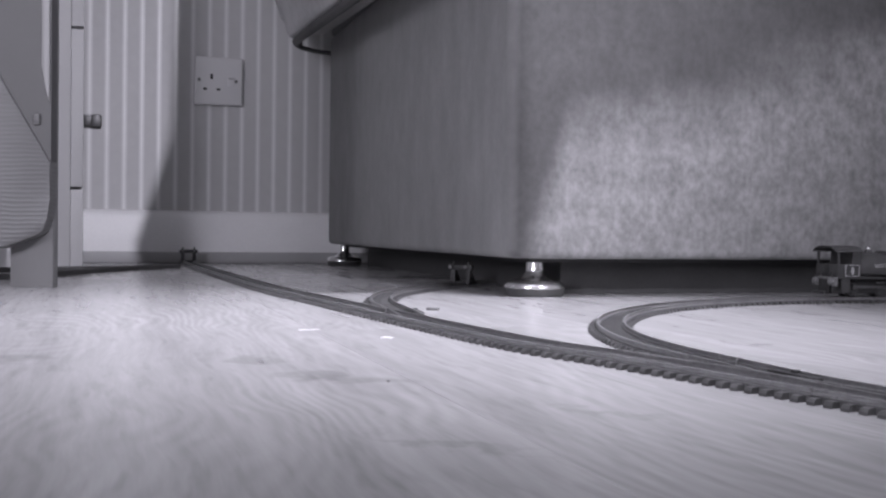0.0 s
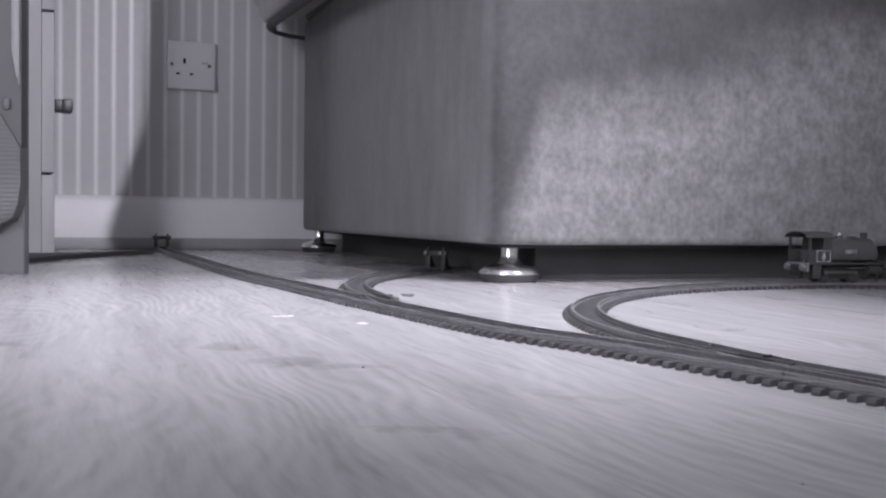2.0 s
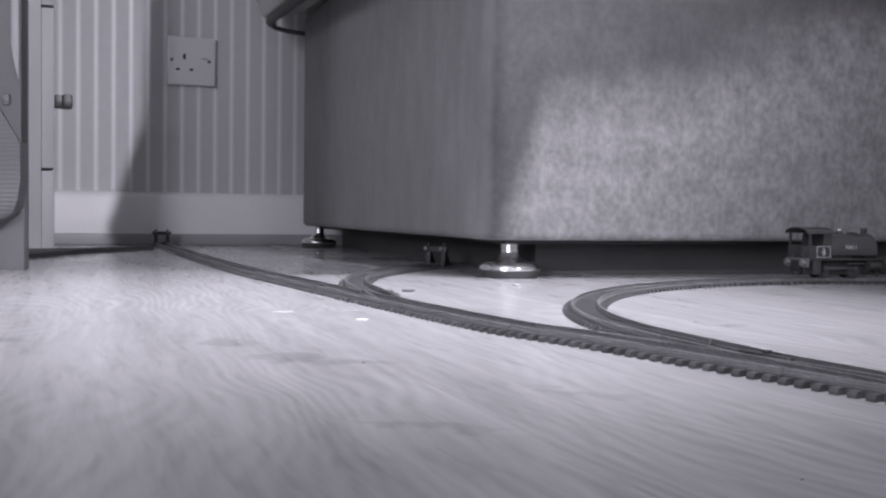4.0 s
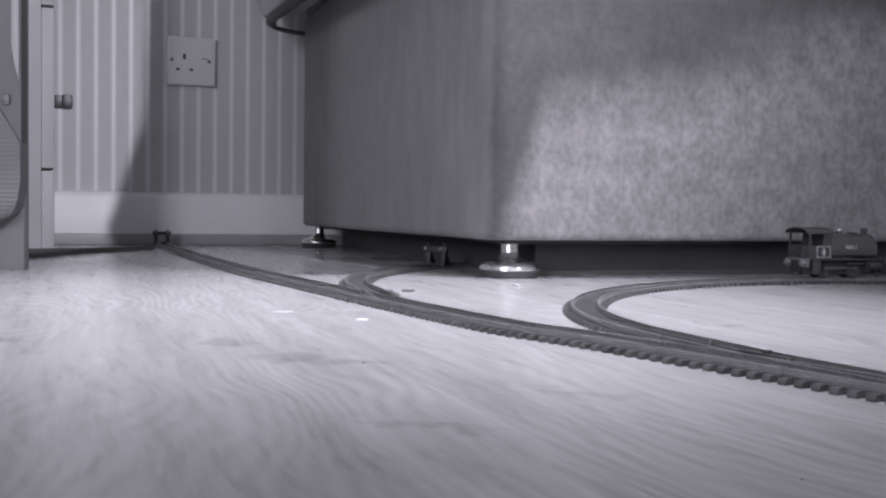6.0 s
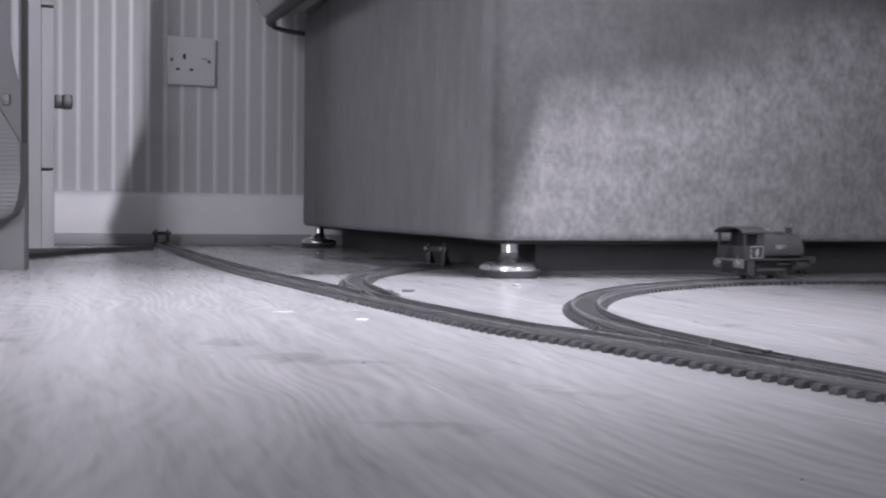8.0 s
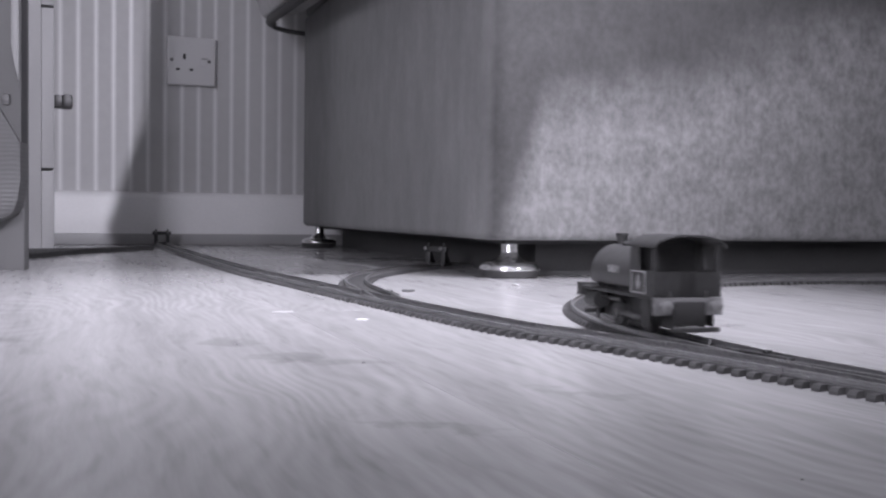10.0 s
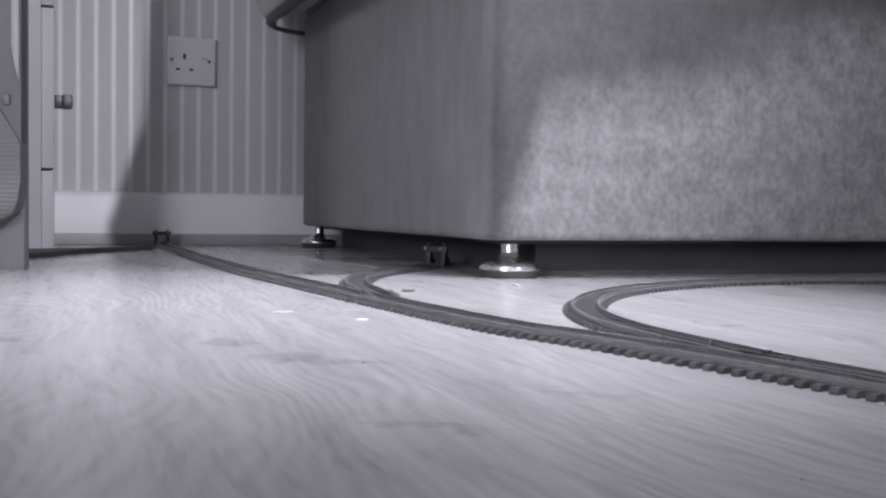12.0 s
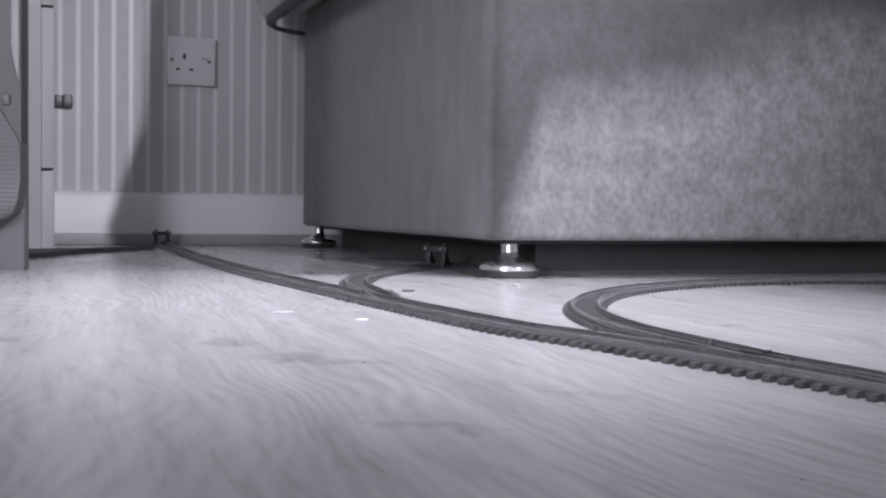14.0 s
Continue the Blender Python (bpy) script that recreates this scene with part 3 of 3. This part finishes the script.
def track(name, label, line, s0, s1, group, sleepers=True, lower=0.0, skip=None):
    t = thing(name, label, "model track", group=group)
    n = max(2, int((s1 - s0) / 0.006))
    ss = np.linspace(s0 + 0.0004, s1 - 0.0004, n)
    for side in (-1, 1):
        pts = []
        for s in ss:
            p, w = line.at(s), line.way(s)
            pts.append((p[0] + w[1] * side * HALF_GAUGE, p[1] - w[0] * side * HALF_GAUGE, -lower))
        part("rail", sweep(pts, RAIL_PROFILE), M_RAIL, t)
    web = bmesh.new()
    for side in (-1, 1):
        pts = []
        for s in ss:
            p, w = line.at(s), line.way(s)
            pts.append((p[0] + w[1] * side * HALF_GAUGE, p[1] - w[0] * side * HALF_GAUGE, 0.0004))
        web = sweep(pts, [(-0.0018, 0), (0.0018, 0), (0.0017, 0.0024), (0.0012, 0.0027), (-0.0012, 0.0027), (-0.0017, 0.0024)], web)
    part("web", web, M_SLEEPER, t)
    k = int(round((s1 - s0) / SLEEPER_PITCH))
    for i in range(k):
        s = s0 + (i + 0.5) * (s1 - s0) / k
        p, w = line.at(s), line.way(s)
        if skip and skip(p):
            continue
        ob = new("sleeper", SLEEPER_MESH)
        ob.parent = t
        ob.matrix_local = pose(p[0], p[1], -lower, 0, 0, math.degrees(math.atan2(w[1], w[0])))
    return t


def joiner(t, line, s):
    """Fishplates that tie one length of track to the next."""
    p, w = line.at(s), line.way(s)
    for side in (-1, 1):
        q = (p[0] + w[1] * side * HALF_GAUGE, p[1] - w[0] * side * HALF_GAUGE)
        part("rail_joiner", box(-0.006, 0.006, -0.0014, 0.0014, 0.0028, 0.0043, 0.0003), M_RAIL, t, "", pose(q[0], q[1], 0, 0, 0, math.degrees(math.atan2(w[1], w[0]))))


def near_main(p):
    return np.min(np.linalg.norm(MAIN.p - p, axis=1)) < 0.012


def along(line, x, y):
    return float(line.s[int(np.argmin(np.linalg.norm(line.p - np.array([x, y]), axis=1)))])


# check rails at the two turnouts' frogs
GUARDS = [(along(MAIN, 0.0716, 0.493), along(MAIN, 0.0716, 0.493) + 0.045), (along(MAIN, -0.085, 0.78), along(MAIN, -0.085, 0.78) + 0.045)]
s = 0.0
while s < MAIN.length - 0.01:
    e = min(s + 0.168, MAIN.length)
    piece = track("straight_track", "dark model railway track on the pale floor", MAIN, s, e, "main line track")
    joiner(piece, MAIN, s + 0.006)
    for a, b in GUARDS:
        a, b = max(a, s), min(b, e)
        if b - a > 0.01:
            for side in (-1, 1):
                pts = []
                for q in np.linspace(a, b, 8):
                    p, w = MAIN.at(q), MAIN.way(q)
                    o = side * (HALF_GAUGE - 0.0022)
                    pts.append((p[0] + w[1] * o, p[1] - w[0] * o, 0.0))
                part("check_rail", sweep(pts, RAIL_PROFILE), M_RAIL, piece)
    s = e
s = 0.0
while s < LOOP.length - 0.01:
    e = min(s + 0.146, LOOP.length)
    track("curved_track", "curved dark model railway track round the loop", LOOP, s, e, "loop track", lower=0.0003, skip=near_main)
    s = e
s = 0.0
while s < SIDING.length - 0.01:
    e = min(s + 0.146, SIDING.length)
    track("curved_track", "curved dark model railway siding track", SIDING, s, e, "siding track", lower=0.0003, skip=near_main)
    s = e


def buffer_stop(line, s, flip):
    p, w = line.at(s), line.way(s) * flip
    t = thing("buffer_stop", "dark plastic buffer stop on the track's end", "buffer stop", pose(p[0], p[1], 0.0032, 0, 0, math.degrees(math.atan2(w[1], w[0]))), "buffer stops")
    for y in (-0.0098, 0.0098):
        part("post", box(-0.002, 0.002, y - 0.003, y + 0.003, 0.0, 0.022, 0.0006), M_PLASTIC, t)
        part("brace", prism([(-0.016, 0.0), (-0.012, 0.0), (-0.001, 0.017), (-0.003, 0.019)], y - 0.0015, y + 0.0015), M_PLASTIC, t)
        part("buffer", turned([(0, 0), (0.0012, 0), (0.0012, 0.004), (0.0021, 0.004), (0.0021, 0.0052), (0, 0.0056)], 14, Matrix.Translation((0.002, y, 0.0195)) @ Matrix.Rotation(radians(90), 4, "Y")), M_BUFFER, t, "worn grey buffer head")
        part("finial", box(-0.0013, 0.0013, y - 0.0012, y + 0.0012, 0.022, 0.0255, 0.0004), M_PLASTIC, t)
    part("beam", box(-0.0022, 0.0028, -0.0155, 0.0155, 0.0155, 0.0215, 0.0006), M_PLASTIC, t)
    part("foot_plate", box(-0.016, 0.004, -0.0125, 0.0125, 0.0, 0.0026, 0.0005), M_PLASTIC, t)


buffer_stop(MAIN, 0.012, 1)
buffer_stop(SIDING, 0.062, 1)


# ---- locomotive: x forward (chimney end), z up from the rail's top ----
loco = thing("tank_locomotive", "small black saddle-tank model locomotive with a framed crest", "model locomotive")
loco.scale = (0.965, 0.975, 0.982)
TO_X = Matrix.Rotation(radians(-90), 4, "Z") @ Matrix.Scale(-1, 4, (1, 0, 0))


def rail_wheel(r):
    bm = turned([(0, -0.0010), (r * 0.25, -0.0016), (r * 0.3, -0.0008), (r * 0.78, -0.0008), (r * 0.84, -0.0014), (r, -0.0014), (r, 0.0008), (r + 0.0009, 0.0011), (r + 0.0009, 0.0016), (0, 0.0016)], 28)
    bm.transform(Matrix.Rotation(radians(-90), 4, "X"))
    return bm


part("footplate", box(-0.0415, 0.0435, -0.0185, 0.0185, 0.0176, 0.0194, 0.0004), M_LOCO, loco)
part("frame", box(-0.040, 0.041, -0.0055, 0.0055, 0.003, 0.0176, 0.0006), M_LOCO, loco)
part("buffer_beam", box(0.0425, 0.0492, -0.0192, 0.0192, 0.0138, 0.0208, 0.0005), M_LOCO, loco, "deep square front buffer beam")
part("coupling_pocket", box(0.0430, 0.0478, -0.0130, 0.0130, 0.0085, 0.0138, 0.0005), M_LOCO, loco)
part("buffer_beam", box(-0.0435, -0.0415, -0.0188, 0.0188, 0.0105, 0.0192, 0.0004), M_BUFFER, loco, "pale grey rear buffer beam")
for x, d in ((0.0445, 1), (-0.0435, -1)):
    for y in (-0.0135, 0.0135) if d < 0 else ():
        part("buffer", turned([(0, 0), (0.0024, 0), (0.0018, 0.0030), (0.0032, 0.0032), (0.0032, 0.0041), (0.0022, 0.0047), (0, 0.0049)], 20, Matrix.Translation((x, y, 0.0148)) @ Matrix.Rotation(radians(90 * d), 4, "Y")), M_BUFFER, loco)
    hook = box(min(x, x + d * 0.007), max(x, x + d * 0.007), -0.003, 0.003, 0.0040, 0.0056, 0.0004)
    hook = box(min(x + d * 0.006, x + d * 0.0085), max(x + d * 0.006, x + d * 0.0085), -0.0125, 0.0125, 0.0030, 0.0056, 0.0005, bm=hook)
    part("coupling", hook, M_LOCO, loco)
    part("drag_plate", box(min(x, x + d * 0.0018), max(x, x + d * 0.0018), -0.0088, 0.0088, 0.0030, 0.0174 if d < 0 else 0.0085, 0.0008), M_HOLE, loco)
# saddle tank over the boiler
tank = []
for k in range(33):
    a = radians(-22 + 224 * k / 32)
    tank.append((0.0172 * math.cos(a), 0.0276 + 0.0156 * math.sin(a)))
tk = prism(tank, 0.0, 0.0520, 0.0011)
tk.transform(Matrix.Translation((-0.0172, 0, 0)) @ TO_X)
part("saddle_tank", tk, M_LOCO_GREY, loco, "dark painted saddle tank")
part("boiler", turned([(0, 0), (0.0105, 0), (0.0105, 0.050), (0, 0.050)], 28, Matrix.Translation((-0.0172, 0, 0.0265)) @ Matrix.Rotation(radians(90), 4, "Y")), M_LOCO, loco)
part("firebox", box(-0.0172, 0.010, -0.0125, 0.0125, 0.0190, 0.0260, 0.001), M_LOCO, loco)
part("smokebox", turned([(0, 0), (0.0118, 0), (0.0126, 0.001), (0.0126, 0.0050), (0.0112, 0.0062), (0, 0.0070)], 32, Matrix.Translation((0.0335, 0, 0.0268)) @ Matrix.Rotation(radians(90), 4, "Y")), M_LOCO, loco)
part("smokebox_saddle", box(0.026, 0.0395, -0.0095, 0.0095, 0.0190, 0.0250, 0.001), M_LOCO, loco)
part("chimney", turned([(0, 0), (0.0040, 0), (0.0034, 0.0030), (0.0032, 0.0050), (0.0031, 0.0098), (0.0036, 0.0102), (0.0036, 0.0116), (0.0025, 0.0116), (0.0023, 0.008), (0, 0.008)], 22, pose(0.0312, 0, 0.0371)), M_LOCO, loco)
part("tank_filler", turned([(0, 0), (0.0062, 0), (0.0062, 0.0008), (0.0045, 0.0018), (0, 0.0023)], 22, pose(0.0175, 0, 0.0428)), M_LOCO, loco)
dome = part("safety_valve", turned([(0, 0), (0.0048, 0), (0.0040, 0.0014), (0.0036, 0.0030), (0.0022, 0.0038), (0, 0.0040)], 18, pose(0.0030, 0, 0.0424)), M_LOCO_GREY, loco)
for y in (-0.0013, 0.0013):
    part("valve", turned([(0, 0), (0.0009, 0), (0.0009, 0.0022), (0.0012, 0.0026), (0, 0.0028)], 10, pose(0.0030, y, 0.0460)), M_CHROME, dome, "bright metal valve")
# cab: cut-away sides, round spectacle openings in front, low bunker, arched roof
for y in (-0.0187, 0.0177):
    part("cab_side", prism([(-0.0410, 0.0194), (-0.0170, 0.0194), (-0.0170, 0.0442), (-0.0256, 0.0442), (-0.0264, 0.0350), (-0.0275, 0.0318), (-0.0410, 0.0318)], y, y + 0.0010), M_LOCO, loco)
    part("handrail", turned([(0.00035, 0), (0.00035, 0.0105)], 8, Matrix.Translation((-0.0268, y + (0.0014 if y > 0 else -0.0004), 0.0205))), M_STEEL, loco)
part("cab_front", prism([(0.0183 * math.sin(radians(a)), 0.0434 + 0.0052 * math.cos(radians(a))) for a in range(-90, 91, 9)] + [(0.0175, 0.0194), (-0.0175, 0.0194)], 0.0, 0.0010), M_LOCO, loco, "", Matrix.Translation((-0.0180, 0, 0)) @ Matrix.Rotation(radians(90), 4, "Z"))
back = box(-0.0418, -0.0406, -0.0187, 0.0187, 0.0194, 0.0316, 0.0003)
part("bunker_back", back, M_LOCO, loco, "dark riveted bunker back")
for y in (-0.010, 0.010):
    part("lamp_iron", box(-0.0428, -0.0417, y - 0.0009, y + 0.0009, 0.0192, 0.0222, 0.0003), M_STEEL, loco)
part("bunker_rib", box(-0.0424, -0.0417, -0.0042, 0.0042, 0.0196, 0.0312, 0.0001), M_HOLE, loco)
for y in (-0.0172, 0.0172):
    part("cab_pillar", box(-0.0412, -0.0395, y - 0.0012, y + 0.0012, 0.0312, 0.0448), M_LOCO, loco)
top = [(0.0198 * math.sin(radians(a)), 0.0434 + 0.0062 * math.cos(radians(a))) for a in range(-90, 91, 9)]
low = [(0.0192 * math.sin(radians(a)), 0.0432 + 0.0054 * math.cos(radians(a))) for a in range(90, -91, -9)]
roof = prism(top + low, 0.0, 0.0300)
roof.transform(Matrix.Translation((-0.0455, 0, 0)) @ TO_X)
part("cab_roof", roof, M_LOCO, loco)
WHEEL_R = 0.0071
wheels, rods = [], []
for x in (-0.0190, 0.0150):
    for y in (-0.0076, 0.0076):
        w = part("wheel", rail_wheel(WHEEL_R), M_LOCO, loco, "", pose(x, y, WHEEL_R - 0.0001, 0, 0, 180 if y > 0 else 0))
        for k in range(8):
            sp = box(WHEEL_R * 0.2, WHEEL_R * 0.82, -0.0005, 0.0005, -0.0013, -0.0006)
            sp.transform(Matrix.Rotation(radians(-90), 4, "X") @ Matrix.Rotation(k * math.pi / 4, 4, "Z"))
            part("spoke", sp, M_LOCO_GREY, w)
        wheels.append((w, x, y))
for y in (-0.0108, 0.0108):
    rod = box(-0.0205, 0.0165, -0.0006, 0.0006, -0.0014, 0.0014, 0.0003)
    for x in (-0.0190, 0.0150):
        rod = turned([(0, -0.0010), (0.0019, -0.0010), (0.0019, 0.0010), (0, 0.0010)], 14, Matrix.Translation((x, 0, 0)) @ Matrix.Rotation(radians(90), 4, "X"), rod)
    rods.append((part("coupling_rod", rod, M_ROD, loco, "dull steel coupling rod"), y))
    part("cylinder", turned([(0, 0), (0.0046, 0), (0.0046, 0.013), (0, 0.013)], 20, Matrix.Translation((0.0265, y * 1.3, 0.0125)) @ Matrix.Rotation(radians(90), 4, "Y")), M_LOCO, loco)
    part("slide_bar", box(0.004, 0.0265, y * 1.25 - 0.0008, y * 1.25 + 0.0008, 0.0135, 0.0150, 0.0003), M_STEEL, loco)
    part("step", box(-0.037, -0.028, y * 1.62 - 0.0006, y * 1.62 + 0.0006, 0.0040, 0.0178, 0.0003), M_LOCO, loco)
    part("guard_iron", box(0.0385, 0.0415, y * 0.9 - 0.0006, y * 0.9 + 0.0006, 0.0010, 0.0110, 0.0003), M_LOCO, loco)
# crest in a pale frame and the running number on both sides
for sgn in (-1, 1):
    y0, y1 = sorted((0.0186 * sgn, 0.0190 * sgn))
    for x0, x1, z0, z1 in ((-0.0336, -0.0186, 0.0203, 0.0208), (-0.0336, -0.0186, 0.0308, 0.0313), (-0.0336, -0.0331, 0.0208, 0.0308), (-0.0191, -0.0186, 0.0208, 0.0308)):
        part("crest_frame", box(x0, x1, y0, y1, z0, z1), M_LETTER, loco)
    crest = turned([(0, 0), (0.0021, 0), (0.0019, 0.0003), (0, 0.0003)], 18, Matrix.Translation((-0.0260, 0.0187 * sgn, 0.0250)) @ Matrix.Rotation(radians(-90 * sgn), 4, "X"))
    crest = box(-0.0272, -0.0248, y0, y1, 0.0262, 0.0290, bm=crest)
    crest = box(-0.0270, -0.0250, y0, y1, 0.0222, 0.0236, bm=crest)
    part("crest", crest, M_LETTER, loco)
    text = bpy.data.curves.new("running_number", "FONT")
    text.body, text.size, text.extrude, text.align_x, text.align_y = "56011", 0.0054, 0.0001, "CENTER", "CENTER"
    text.materials.append(M_LETTER)
    ob = new("running_number", text)
    ob.parent = loco
    ob.matrix_local = pose(0.0055, 0.01735 * sgn, 0.0303, 90 if sgn < 0 else 90, 0, 180 if sgn > 0 else 0)
    tagged(ob, "pale running number")

# ---- point fittings beside the turnouts ----
def point_box(x, y, turn, long, wide):
    t = thing("point_lever_box", "dark plastic point lever housing beside the track", "model track", pose(x, y, 0, 0, 0, turn), "point lever housings")
    part("housing", box(-long / 2, long / 2, -wide / 2, wide / 2, 0.0, 0.0044, 0.0006), M_PLASTIC, t)
    part("lever", box(-0.0012, 0.0012, -0.002, 0.002, 0.0044, 0.0058, 0.0004), M_PLASTIC, t)


point_box(0.1415, 0.4365, -66.5, 0.031, 0.006)
point_box(-0.0390, 0.7470, -75, 0.034, 0.007)

pin = part("track_pin", turned([(0, 0), (0.0009, 0), (0.0007, 0.0046), (0.0009, 0.0052), (0, 0.0056)], 10), M_BUFFER, None, "", pose(0.1258, 0.4740, 0, 6, 4, 0))
tagged(pin, "tiny pale pin standing between the loop rails", "track pin")

# ---- small things on the floor ----
# the long sliver paints a glint on the board-end seam; the other is paper
for x, y, turn, long, wide in ((-0.0995, 0.6305, 20, 0.0130, 0.0005), (-0.0470, 0.5925, -24, 0.0062, 0.005)):
    ob = part("scrap_and_glint", box(-long / 2, long / 2, -wide / 2, wide / 2, 0.0, 0.0004, 0.0001, 1), M_GLINT, None, "", pose(x, y, 0, 0, 0, turn))
    tagged(ob, "tiny white paper scrap and painted seam glint on the floor", "debris", "scraps")

chip = part("wood_chip", box(-0.005, 0.005, -0.0022, 0.0022, 0.0, 0.0022, 0.0008), M_WOODCHIP, None, "", pose(-0.0275, 0.804, 0, 0, 0, -18))
tagged(chip, "small dark chip lying on the floor", "debris")


for x, y, r in ((-0.0327, 0.4212, 0.0007), (0.0876, 0.2420, 0.0004), (-0.2738, 1.0773, 0.0012), (-0.0995, 0.7853, 0.0011), (-0.239, 0.951, 0.0009)):
    crumb = bmesh.new()
    bmesh.ops.create_icosphere(crumb, subdivisions=2, radius=r)
    for v in crumb.verts:
        v.co *= 0.75 + 0.5 * random.random()
        v.co.z = max(v.co.z * 0.6, -r * 0.3) + r * 0.3
    ob = part("crumb", crumb, M_WOODCHIP, None, "", pose(x, y, 0))
    tagged(ob, "tiny dark crumb on the pale floor", "debris", "crumbs")

# ---- floor boards ----
def lay_boards():
    wide, long = 0.192, 1.28
    for i in range(-16, 16):
        for j in range(-4, 4):
            x0, y0 = 0.1215 + i * wide, j * long + (i * 0.47 % 1) * long + 0.627
            x1, y1 = min(x0 + wide, 2.68), min(y0 + long, NORTH)
            x0, y0 = max(x0, -2.68), max(y0, -2.88)
            if x1 - x0 < 0.01 or y1 - y0 < 0.01:
                continue
            cx, cy, a, b = (x0 + x1) / 2, (y0 + y1) / 2, (x1 - x0) / 2, (y1 - y0) / 2
            bm = bmesh.new()
            rings = []
            for inset, z in ((0.00006, -0.0039), (0.00006, -0.0003), (0.0003, 0.0)):
                rings.append([bm.verts.new((p * (a - inset), q * (b - inset), z)) for p, q in ((-1, -1), (1, -1), (1, 1), (-1, 1))])
            for p, q in zip(rings, rings[1:]):
                for k in range(4):
                    bm.faces.new((p[k], p[(k + 1) % 4], q[(k + 1) % 4], q[k]))
            bm.faces.new(rings[-1])
            part("plank", bm, M_FLOOR, FLOOR, "", pose(cx, cy, 0))


lay_boards()

# ---- what moves: the locomotive starts backwards, rounds the loop and leaves along the main line ----
END = int(np.argmin(np.linalg.norm(MAIN.p - LOOP.p[-1], axis=1)))
RUN = Line(np.array([*LOOP.p, *MAIN.p[END + 3:]]))
TIMES = [0.0, 6.95, 7.1, 7.2, 7.3, 7.4, 7.5, 7.6, 7.7, 7.8, 7.9, 8.0, 8.1, 8.2, 8.7, 9.2, 9.7, 10.1, 10.3, 10.4, 10.5, 10.6, 10.7, 10.8, 10.9, 11.0, 11.2, 11.6, 12.2, 13.0, 14.0]
PLACES = [0.5345, 0.5345, 0.5365, 0.5387, 0.541, 0.544, 0.548, 0.5555, 0.567, 0.583, 0.5995, 0.618, 0.6375, 0.658, 0.782, 0.924, 1.062, 1.162, 1.2045, 1.2228, 1.237, 1.257, 1.279, 1.306, 1.334, 1.365, 1.43, 1.56, 1.73, 1.87, 1.90]


def travelled(t):
    return float(np.interp(t, TIMES, PLACES))


def loco_pose(s):
    a, b = RUN.at(s - 0.017), RUN.at(s + 0.017)
    c, d = (a + b) / 2, a - b
    return pose(c[0], c[1], 0.0058, 0, 0, math.degrees(math.atan2(d[1], d[0])))


def motions():
    fine = [0.0] + [k / 30 for k in range(207, 421)]
    steady = [0.0, 6.9] + [k / 10 for k in range(70, 141)]
    walk(loco, [(t, loco_pose(travelled(t))) for t in steady])
    start = travelled(0.0)
    for w, x, y in wheels:
        rows = []
        for t in fine:
            turn = math.degrees(-(travelled(t) - start) / WHEEL_R)
            rows.append((t, pose(x, y, WHEEL_R - 0.0001) @ pose(0, 0, 0, 0, turn, 0) @ pose(0, 0, 0, 0, 0, 180 if y > 0 else 0)))
        walk(w, rows)
    for rod, y in rods:
        rows = []
        for t in fine:
            a = -(travelled(t) - start) / WHEEL_R + (math.pi / 2 if y > 0 else 0)
            rows.append((t, pose(0.0024 * math.sin(a), y, WHEEL_R + 0.0024 * math.cos(a))))
        walk(rod, rows)


motions()
